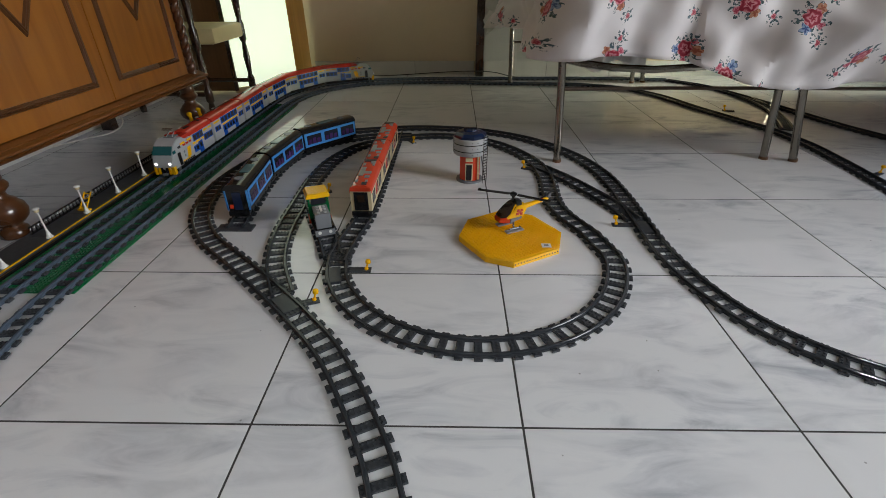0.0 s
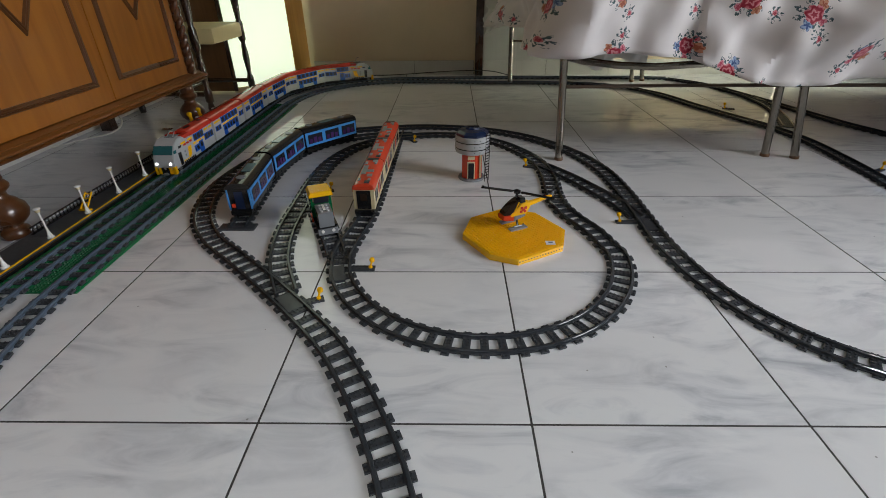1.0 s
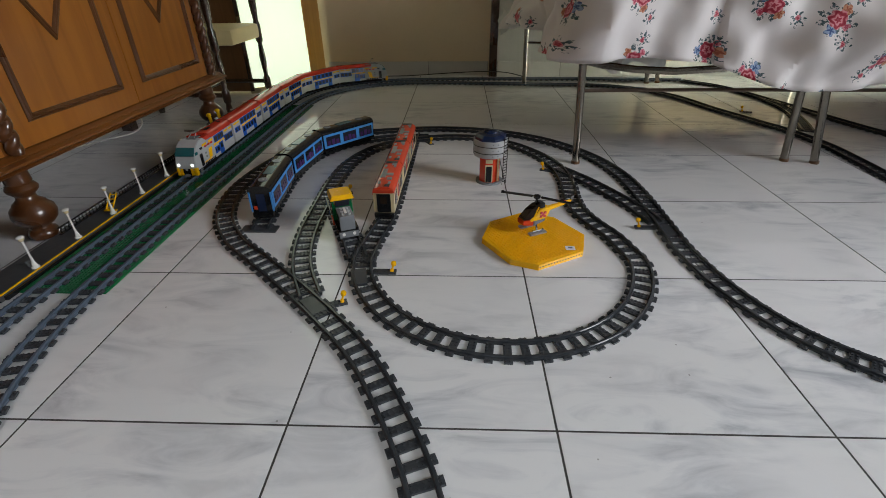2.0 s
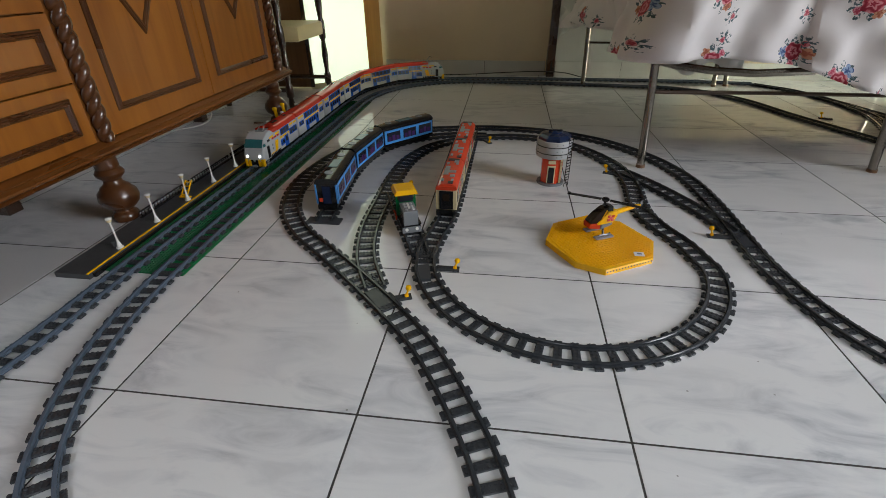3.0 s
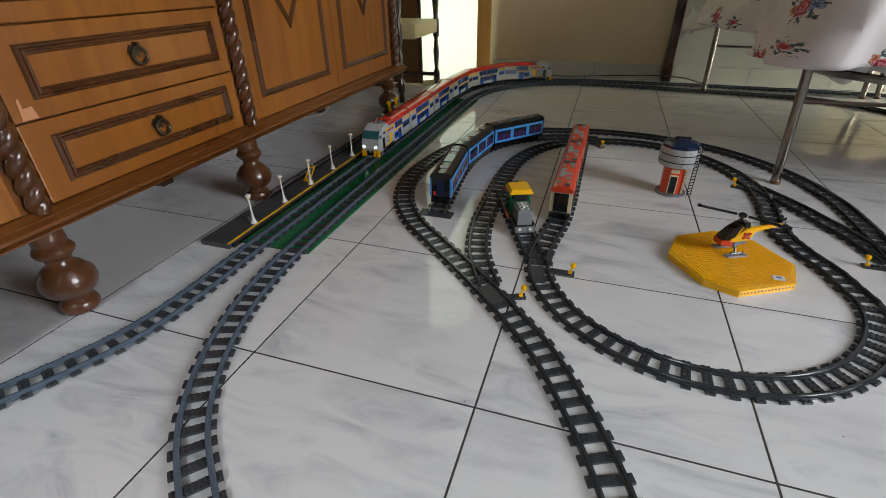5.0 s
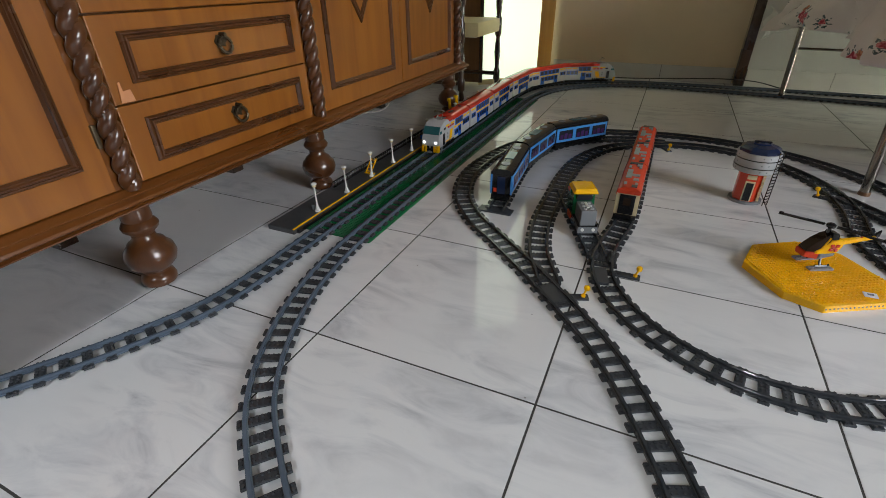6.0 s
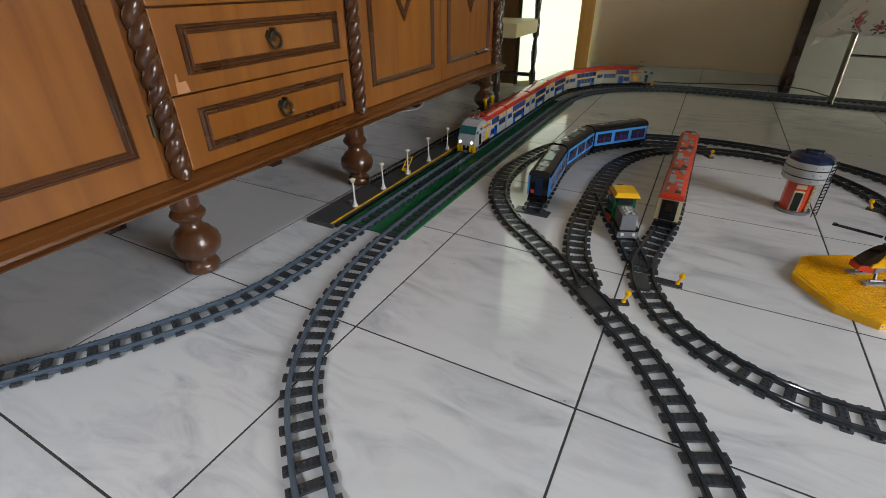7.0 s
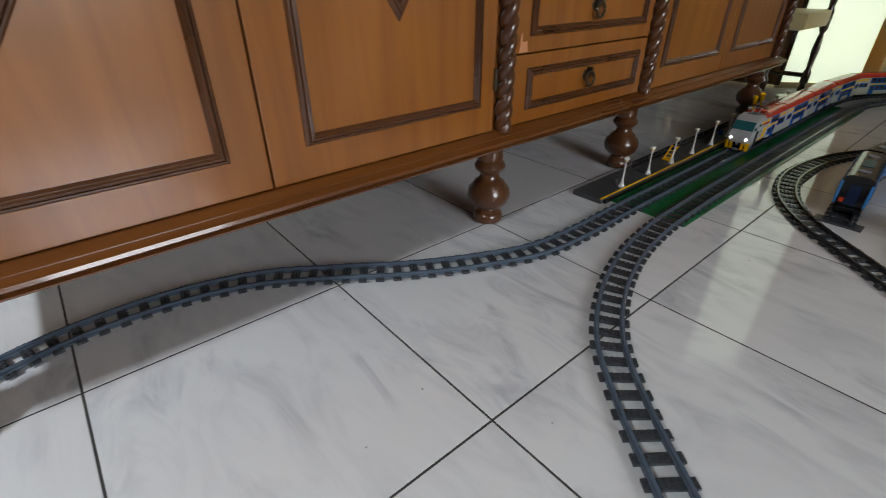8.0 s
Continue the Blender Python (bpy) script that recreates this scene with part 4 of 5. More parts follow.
lamp = empty("toy_street_lamp", pose(-1.101, 0.396, 0.0125), "thin white toy street lamp on the platform", "street lamp", "platform lamps")
part("base", lathe([(0.0085, 0), (0.0085, 0.003), (0.006, 0.0045), (0.0045, 0.012), (0.003, 0.016)], 10), M_WHITE, lamp, smooth=True)
part("pole", lathe([(0.0030, 0.015), (0.0022, 0.03), (0.0022, 0.066), (0.003, 0.068)], 8), M_WHITE, lamp, smooth=True)
part("globe", lathe([(0.002, 0.0675), (0.0055, 0.070), (0.0055, 0.076), (0.003, 0.0765)], 10), M_TAN, lamp, "yellowed lamp globe", True)
part("cap", lathe([(0.0080, 0.0763), (0.0078, 0.0785), (0.004, 0.0808), (0.001, 0.0812)], 10), M_WHITE, lamp, smooth=True)
for k in range(1, 10):
    copy_thing(lamp, pose(-1.101 - 0.0006 * k, 0.396 + 0.1367 * k, 0.0125, 0, (-1) ** k * 1.2, 0))

bench = empty("toy_barrier", pose(-1.125, 0.705, 0.0125), "leaning yellow toy ladder frame on the platform", "toy ladder")
for dx in (-0.009, 0.009):
    bm = bmesh.new()
    cyl(bm, (dx, -0.02, 0.001), (dx, 0.020, 0.037), 0.0022, n=6)
    part("side_rail", bm, M_YEL, bench)
bm = bmesh.new()
for k in range(4):
    cyl(bm, (-0.009, -0.014 + 0.010 * k, 0.006 + 0.009 * k), (0.009, -0.014 + 0.010 * k, 0.006 + 0.009 * k), 0.0016, n=6)
part("rung", bm, M_YEL, bench)
part("foot", boxed(-0.012, 0.022, -0.024, -0.016, 0.0, 0.004, 0.0005), M_YEL, bench)

gate = empty("toy_slide_gate", pose(-1.128, 1.40, 0.0125), "two tall leaning yellow toy columns on the platform", "toy column")
for y, dy in ((-0.035, -0.002), (0.035, 0.002)):
    bm = bmesh.new()
    cyl(bm, (0.0, y, 0.0), (-0.012, y + dy, 0.085), 0.0075, 0.0065, 10)
    c = part("column", bm, M_YEL, gate, smooth=True)
    part("head", lathe([(0.0095, 0.083), (0.0095, 0.090), (0.006, 0.0935)], 10, -0.0125, y + dy), M_YEL, c)
tagged(mesh_object("toy_bucket", moved(boxed(-1.128, -1.112, 1.285, 1.300, 0.0127, 0.027, 0.002), (0, 0, 0)), M_YEL), "small yellow toy bucket on the platform", "toy bucket")
tagged(mesh_object("toy_crate", boxed(-1.136, -1.124, 1.075, 1.090, 0.0127, 0.027, 0.0015), M_BLUE), "small blue toy crate beside the fence", "toy crate")
bm = lathe([(0.004, 0.0127), (0.004, 0.021), (0.0055, 0.0215), (0.0055, 0.026), (0.003, 0.027)], 8, -1.118, 0.400)
tagged(mesh_object("toy_bin", bm, M_MID), "small grey toy bin beside a lamp", "toy bin")


# ---- toy trains ----
def wheelset(parent, xs, r=0.0085, gauge=0.02):
    for x in xs:
        for s in (-1, 1):
            bm = bmesh.new()
            cyl(bm, (x, s * (gauge - 0.004), r + 0.0095), (x, s * (gauge + 0.003), r + 0.0095), r, n=12)
            part("wheel", bm, M_BLACK, parent)


def plate(parent, name, x0, x1, z0, z1, material, y, s, t=0.0012, label=""):
    a, b = (y, y + t) if s > 0 else (-y - t, -y)
    return part(name, boxed(x0, x1, a, b, z0, z1, 0.0003), material, parent, label)


def windows(parent, xs, z0, z1, w, y, s, frame_mat=None, glass=None):
    for x in xs:
        plate(parent, "pane", x - w / 2, x + w / 2, z0, z1, glass or M_GLASS, y, s, 0.0018)


def train_roof(L0, L1, w, z):
    bm = bmesh.new()
    prof = [(-w / 2, z), (-w / 2 + 0.001, z + 0.006), (-w / 2 + 0.008, z + 0.0125), (-w / 2 + 0.017, z + 0.0155), (w / 2 - 0.017, z + 0.0155), (w / 2 - 0.008, z + 0.0125), (w / 2 - 0.001, z + 0.006), (w / 2, z)]
    A, B = [[bm.verts.new((x, y, zz)) for y, zz in prof] for x in (L0, L1)]
    n = len(prof)
    for i in range(n):
        bm.faces.new((A[i], A[(i + 1) % n], B[(i + 1) % n], B[i]))
    bm.faces.new(A[::-1]), bm.faces.new(B)
    bmesh.ops.recalc_face_normals(bm, faces=bm.faces[:])
    return bm


W, HB = 0.0655, 0.098


def coach(m):
    """A middle double-deck coach, its length along x from 0 to 0.292."""
    c = empty("double_deck_coach", m, "grey double-deck toy coach, red roof, blue windows, yellow stripes", "toy train", "double-deck train cars")
    L = 0.292
    part("body", boxed(0.006, L - 0.006, -W / 2, W / 2, 0.026, HB, 0.001), M_GREY, c)
    part("roof", train_roof(0.006, L - 0.006, W, HB + 0.0002), M_RED, c, "bright red rounded roof", True)
    part("underframe", boxed(0.012, L - 0.012, -0.024, 0.024, 0.013, 0.0258, 0.001), M_BLACK, c)
    for x in (0.0015, L - 0.0060):
        part("gangway", boxed(x, x + 0.0045, -0.020, 0.020, 0.03, 0.092, 0.0005), M_BLACK, c)
    wheelset(c, (0.04, 0.07, L - 0.07, L - 0.04))
    for s in (-1, 1):
        y = W / 2
        for x0, x1 in ((0.012, 0.060), (L - 0.060, L - 0.012)):
            plate(c, "yellow_stripe", x0, x1, 0.087, 0.094, M_YEL, y, s)
            f = plate(c, "window_frame", x0, x1 - 0.004, 0.058, 0.076, M_BLUE, y, s)
            windows(f, ((x0 * 2 + x1 * 2 - 0.008) / 4 - 0.011, (x0 * 2 + x1 * 2 - 0.008) / 4 + 0.011), 0.0605, 0.0735, 0.013, y, s)
        f = plate(c, "window_frame", 0.070, L - 0.070, 0.074, 0.097, M_BLUE, y, s)
        windows(f, [0.070 + (L - 0.14) * (k + 0.5) / 5 for k in range(5)], 0.0775, 0.094, 0.019, y, s)
        for k in range(5):
            a = 0.066 + (L - 0.14) * k / 5
            plate(c, "yellow_stripe", a, a + 0.024 + 0.004 * (k % 2), 0.066 + 0.001 * (k % 2), 0.072, M_YEL, y, s)
        f = plate(c, "window_frame", 0.108, L - 0.108, 0.042, 0.0655, M_BLUE, y, s)
        windows(f, [0.108 + (L - 0.216) * (k + 0.5) / 3 for k in range(3)], 0.046, 0.062, 0.017, y, s)
        for a in (0.078, L - 0.106):
            d = plate(c, "door", a, a + 0.028, 0.027, 0.0655, M_BLUE, y, s, 0.0016)
            plate(d, "pane", a + 0.007, a + 0.021, 0.045, 0.062, M_GLASS, y, s, 0.0022)
        for a in (0.02, L - 0.085):
            for k in range(6):
                plate(c, "grille", a + 0.011 * k, a + 0.011 * k + 0.008, 0.018, 0.0255, M_BLACK, y - 0.006, s, 0.004)
    return c


def power_car(m):
    """The end car: nose at x = 0.30."""
    c = empty("double_deck_power_car", m, "grey toy train cab car with teal windscreen and striped nose", "toy train", "double-deck train cars")
    L, y = 0.300, W / 2
    prof = [(0.006, 0.026), (L - 0.004, 0.026), (L, 0.034), (L, 0.052), (L - 0.010, 0.074), (L - 0.026, 0.098), (L - 0.050, 0.1105), (L - 0.085, 0.1125), (L - 0.105, HB), (0.006, HB)]
    bm = bmesh.new()
    A, B = [[bm.verts.new((x, yy, z)) for x, z in prof] for yy in (-y, y)]
    n = len(prof)
    for i in range(n):
        bm.faces.new((A[i], A[(i + 1) % n], B[(i + 1) % n], B[i]))
    bm.faces.new(A[::-1]), bm.faces.new(B)
    bmesh.ops.recalc_face_normals(bm, faces=bm.faces[:])
    bmesh.ops.bevel(bm, geom=bm.edges[:], offset=0.002, segments=2, affect="EDGES")
    part("body", bm, M_GREY, c, smooth=True)
    part("roof", train_roof(0.006, 0.165, W, HB + 0.0002), M_RED, c, "bright red rounded roof", True)
    part("roof_strip", boxed(0.165, 0.20, -0.032, -0.012, HB + 0.002, 0.1115, 0.001), M_RED, c)
    part("roof_strip", boxed(0.165, 0.215, 0.014, 0.032, HB + 0.002, 0.1115, 0.001), M_RED, c)
    part("roof_well", boxed(0.1655, 0.232, -0.0115, 0.0135, HB + 0.001, 0.1065, 0.0006), M_BLACK, c, "black equipment well")
    part("roof_vent", boxed(0.10, 0.135, -0.006, 0.006, 0.1132, 0.1152, 0.0006), M_BLACK, c)
    part("roof_vent", lathe([(0.006, 0.1134), (0.006, 0.1158)], 10, 0.03, 0), M_BLACK, c)
    # pantograph
    pg = part("pantograph", boxed(0.198, 0.232, -0.016, 0.016, 0.1105, 0.1135, 0.0005), M_MID, c, "grey folding pantograph")
    for s in (-0.010, 0.010):
        bm = bmesh.new()
        tube(bm, [(0.226, s, 0.113), (0.206, s * 0.8, 0.124), (0.222, s * 0.6, 0.138)], 0.0013, 6)
        part("arm", bm, M_GREY, pg)
    bm = bmesh.new()
    cyl(bm, (0.222, -0.017, 0.139), (0.222, 0.017, 0.139), 0.0014, n=6)
    cyl(bm, (0.228, -0.015, 0.137), (0.228, 0.015, 0.137), 0.0012, n=6)
    part("contact_bar", bm, M_CHROME, pg)
    # windscreen
    bm = bmesh.new()
    a, b = Vector((L - 0.0095, 0, 0.0735)), Vector((L - 0.0255, 0, 0.0975))
    nrm = Vector((0.83, 0, 0.55)) * 0.0022
    V = [bm.verts.new((q + Vector((0, yy, 0)))[:]) for q in (a, b) for yy in (-0.030, 0.030)]
    Wv = [bm.verts.new((q + nrm + Vector((0, yy, 0)))[:]) for q in (a, b) for yy in (-0.030, 0.030)]
    for q in ((V[0], V[1], V[3], V[2]), (Wv[0], Wv[2], Wv[3], Wv[1]), (V[0], Wv[0], Wv[1], V[1]), (V[1], Wv[1], Wv[3], V[3]), (V[3], Wv[3], Wv[2], V[2]), (V[2], Wv[2], Wv[0], V[0])):
        bm.faces.new(q)
    bmesh.ops.recalc_face_normals(bm, faces=bm.faces[:])
    part("windscreen", bm, M_TEAL, c, "dark teal windscreen")
    for s in (-1, 1):
        bm = bmesh.new()
        cyl(bm, (L - 0.001, s * 0.022, 0.048), (L + 0.0025, s * 0.022, 0.048), 0.0042, n=12)
        part("headlight", bm, M_LAMP, c, "lit white headlight")
        part("yellow_nose_plate", boxed(L - 0.012, L + 0.0012, s * 0.033 - 0.009 if s > 0 else -0.033, s * 0.033 if s > 0 else -0.024, 0.013, 0.038, 0.0006), M_YEL, c)
        for k in (0, 1):
            q = s * (0.008 + 0.0085 * k)
            part("nose_stripe", boxed(L - 0.006, L + 0.0016, q - 0.0035, q + 0.0035, 0.014, 0.036, 0.0004), M_BLACK if k == 0 else M_YEL, c)
    part("coupler", boxed(L - 0.004, L + 0.007, -0.008, 0.008, 0.012, 0.018, 0.001), M_MID, c)
    part("underframe", boxed(0.012, L - 0.013, -0.024, 0.024, 0.013, 0.0258, 0.001), M_BLACK, c)
    part("gangway", boxed(0.0015, 0.0060, -0.020, 0.020, 0.03, 0.092, 0.0005), M_BLACK, c)
    wheelset(c, (0.04, 0.07, L - 0.075, L - 0.045))
    for s in (-1, 1):
        for a in (0.012, 0.045):
            plate(c, "yellow_stripe", a, a + 0.026, 0.087, 0.094, M_YEL, y, s)
        f = plate(c, "window_frame", 0.012, 0.078, 0.056, 0.078, M_BLUE, y, s)
        windows(f, (0.024, 0.045, 0.066), 0.059, 0.075, 0.016, y, s)
        f = plate(c, "window_frame", 0.080, 0.150, 0.074, 0.097, M_BLUE, y, s)
        windows(f, (0.092, 0.115, 0.138), 0.0775, 0.094, 0.018, y, s)
        for a, b in ((0.079, 0.096), (0.106, 0.138), (0.142, 0.160)):
            plate(c, "yellow_stripe", a, b, 0.0665, 0.0725, M_YEL, y, s)
        d = plate(c, "door", 0.096, 0.124, 0.027, 0.0655, M_BLUE, y, s, 0.0016)
        plate(d, "pane", 0.103, 0.117, 0.045, 0.062, M_GLASS, y, s, 0.0022)
        f = plate(c, "window_frame", 0.126, 0.158, 0.038, 0.060, M_BLUE, y, s)
        windows(f, (0.136,), 0.043, 0.056, 0.015, y, s)
        windows(f, (0.153,), 0.043, 0.056, 0.005, y, s)
        for a in (0.160, 0.205):
            plate(c, "yellow_stripe", a, a + 0.030, 0.088, 0.0945, M_YEL, y, s)
        for k in range(3):
            plate(c, "red_block", 0.165 + 0.020 * k, 0.180 + 0.020 * k, 0.081, 0.087, M_RED, y, s)
        # slanting yellow flash
        bm = bmesh.new()
        P = [(0.176, 0.071), (0.198, 0.071), (0.206, 0.040), (0.186, 0.040)]
        A = [bm.verts.new((x, s * (y - 0.0003), z)) for x, z in P]
        B = [bm.verts.new((x, s * (y + 0.0013), z)) for x, z in P]
        bm.faces.new(A), bm.faces.new(B[::-1])
        for i in range(4):
            bm.faces.new((A[i], A[(i + 1) % 4], B[(i + 1) % 4], B[i]))
        bmesh.ops.recalc_face_normals(bm, faces=bm.faces[:])
        part("yellow_flash", bm, M_YEL, c)
        plate(c, "yellow_stripe", 0.19, 0.262, 0.0355, 0.0385, M_YEL, y, s)
        for z in (0.048, 0.060):
            plate(c, "vent", 0.217, 0.224, z, z + 0.006, M_MID, y, s)
        plate(c, "cab_door", 0.246, 0.262, 0.030, 0.070, M_BLACK, y, s, 0.0014, "black cab doorway")
        plate(c, "door_rail", 0.244, 0.2455, 0.032, 0.068, M_GREY, y, s, 0.0025)
        plate(c, "cab_window", 0.270, 0.286, 0.0745, 0.084, M_TEAL, y, s, 0.0012)
        plate(c, "cab_window", 0.236, 0.252, 0.082, 0.089, M_GLASS, y, s, 0.0012)
        for k in range(9):
            plate(c, "grille", 0.165 + 0.011 * k, 0.173 + 0.011 * k, 0.0165, 0.0345 if k < 7 else 0.026, M_BLACK, y - 0.0045, s, 0.0052)
        for k in range(6):
            plate(c, "grille", 0.015 + 0.011 * k, 0.023 + 0.011 * k, 0.018, 0.0255, M_BLACK, y - 0.005, s, 0.004)
        for k in range(3):
            plate(c, "step", 0.262, 0.276, 0.014 + 0.006 * k, 0.017 + 0.006 * k, M_MID, y - 0.004, s, 0.0045)
    return c


TZ = 0.0040
LINE = glide(station1)
FRONT = int(np.argmin(np.abs(LINE[:, 1] - 0.935) + 10 * (LINE[:, 0] > -1.0)))


def on_line(back, ahead):
    """The pose of a car whose ends stand so many metres behind the train's nose."""
    p, q = LINE[FRONT - round(back / 0.004)], LINE[FRONT - round(ahead / 0.004)]
    return pose(p[0], p[1], TZ, 0, 0, math.degrees(math.atan2(q[1] - p[1], q[0] - p[0])))


power_car(on_line(0.300, 0.0))
first_coach = coach(on_line(0.594, 0.302))
for k in range(1, 4):
    copy_thing(first_coach, on_line(0.594 + 0.294 * k, 0.302 + 0.294 * k))
power_car(on_line(0.304 + 0.294 * 4, 0.604 + 0.294 * 4))


def blue_coach(m, end):
    c = empty("blue_toy_coach", m, "sky-blue toy coach with black roof and purple seats behind windows", "toy train", "blue train cars")
    L, w, h = 0.235, 0.060, 0.086
    part("body", boxed(0.0, L, -w / 2, w / 2, 0.028, h, 0.001), M_BLACK, c)
    part("roof", train_roof(-0.001, L + 0.001, w + 0.001, h + 0.0002), M_BLACK, c, "glossy black rounded roof", True)
    part("underframe", boxed(0.01, L - 0.01, -0.022, 0.022, 0.013, 0.0278, 0.001), M_BLACK, c)
    wheelset(c, (0.035, 0.062, L - 0.062, L - 0.035))
    for s in (-1, 1):
        f = plate(c, "side_frame", 0.004, L - 0.004, 0.037, 0.0855, M_LBLUE, w / 2, s, 0.0016, "sky-blue window surround")
        for k in range(3):
            a = 0.014 + 0.0745 * k
            p = plate(f, "pane", a, a + 0.060, 0.0455, 0.0775, M_GLASS, w / 2, s, 0.0024)
            for q in range(3):
                plate(p, "seat_print", a + 0.005 + 0.018 * q, a + 0.018 + 0.018 * q, 0.0465, 0.063 + 0.004 * (q % 2), M_PURP, w / 2, s, 0.0029)
    for x in (0.045, L - 0.045):
        part("roof_fan", lathe([(0.0125, 0.1015), (0.0125, 0.1035), (0.009, 0.1035), (0.008, 0.1025), (0.0025, 0.1025), (0.002, 0.1035)], 16, x, 0), M_MID, c, "grey ring of a round roof fan")
    part("roof_hatch", boxed(L / 2 - 0.030, L / 2 + 0.030, -0.0125, 0.0125, 0.1015, 0.1034, 0.0005), M_HATCH, c, "grey-teal roof hatch")
    if end:
        part("end_door", boxed(-0.0016, -0.0002, -0.011, 0.011, 0.03, 0.080, 0.0003), M_NAVY, c)
        for s in (-1, 1):
            part("corner_post", boxed(-0.0022, 0.003, s * 0.028 - 0.0022, s * 0.028 + 0.0022, 0.03, 0.085, 0.0004), M_LBLUE, c)
        part("tail_lamp", boxed(-0.005, -0.0018, 0.012, 0.021, 0.036, 0.047, 0.001), M_ORED, c, "orange-red tail lamp")
        part("buffer_beam", boxed(-0.007, 0.003, -0.027, 0.027, 0.016, 0.0275, 0.001), M_BLACK, c)
        for s in (-1, 1):
            bm = bmesh.new()
            cyl(bm, (-0.013, s * 0.019, 0.022), (-0.006, s * 0.019, 0.022), 0.0048, n=10)
            part("buffer", bm, M_BLACK, c)
    return c


def along(p, q, z):
    return pose(p[0], p[1], z, 0, 0, math.degrees(math.atan2(q[1] - p[1], q[0] - p[0])))


blue_coach(along((-0.671, 0.652), (-0.690, 0.89), 0.0014), True)
blue_coach(along((-0.691, 0.905), (-0.660, 1.138), 0.0014), False)
blue_coach(along((-0.652, 1.153), (-0.500, 1.335), 0.0014), False)
tagged(mesh_object("track_bumper", boxed(-0.715, -0.622, 0.588, 0.622, 0.0, 0.0045, 0.001), M_TRACK), "flat dark grey plate at the siding end", "toy plate")


def red_coach(m, end):
    c = empty("red_toy_coach", m, "tan toy coach with red and grey patched roof", "toy train", "red train cars")
    L, w, h = 0.194, 0.056, 0.082
    part("body", boxed(0.0, L, -w / 2, w / 2, 0.024, h, 0.001), M_TAN, c)
    part("roof", train_roof(-0.001, L + 0.001, w + 0.001, h + 0.0002), M_ORED, c, "orange-red rounded roof", True)
    part("underframe", boxed(0.01, L - 0.01, -0.022, 0.022, 0.013, 0.0238, 0.001), M_BLACK, c)
    wheelset(c, (0.035, 0.062, L - 0.062, L - 0.035))
    for k in range(12):
        a = 0.004 + 0.0156 * k
        if k % 6 == 5:
            spans = ((-0.0165, 0.0165),)
        elif k % 6 == 2:
            continue
        elif k % 4 == 1:
            spans = ((-0.0165, -0.0095), (0.0095, 0.0165))
        else:
            spans = ((-0.0165, -0.003),) if k % 8 < 4 else ((0.003, 0.0165),)
        for y0, y1 in spans:
            part("roof_patch", boxed(a, a + 0.0152, y0, y1, h + 0.0150, h + 0.0176, 0.0005), M_TRACK if k in (0, 11) else M_PATCH, c, "grey roof patch")
    for s in (-1, 1):
        plate(c, "roof_band", 0.0, L, h - 0.007, h, M_ORED, w / 2, s, 0.001)
        for k in range(3):
            a = 0.018 + 0.056 * k
            plate(c, "window", a, a + 0.024, 0.040, 0.068, M_RED if k % 2 else M_GLASS, w / 2, s, 0.0014)
            plate(c, "mullion", a + 0.030, a + 0.036, 0.038, 0.070, M_BROWNG, w / 2, s, 0.0012)
    if end:
        part("end_door", boxed(-0.0018, -0.0002, -0.0185, 0.0185, 0.026, 0.078, 0.0004), M_BLACK, c, "black end door")
        part("window", boxed(-0.0026, -0.0019, -0.009, 0.009, 0.050, 0.070, 0.0002), M_BROWNG, c)
        part("headboard", boxed(-0.003, 0.002, -0.0265, 0.0265, 0.081, 0.092, 0.001), M_ORED, c)
        part("buffer_beam", boxed(-0.006, 0.003, -0.027, 0.027, 0.013, 0.0235, 0.001), M_BLACK, c)
        for s in (-1, 1):
            bm = bmesh.new()
            cyl(bm, (-0.012, s * 0.019, 0.019), (-0.005, s * 0.019, 0.019), 0.0045, n=10)
            part("buffer", bm, M_BLACK, c)
    return c


for k in range(3):
    red_coach(pose(-0.3455 + 0.003 * k, 0.662 + 0.1985 * k, 0.001, 0, 0, 89.5), k == 0)


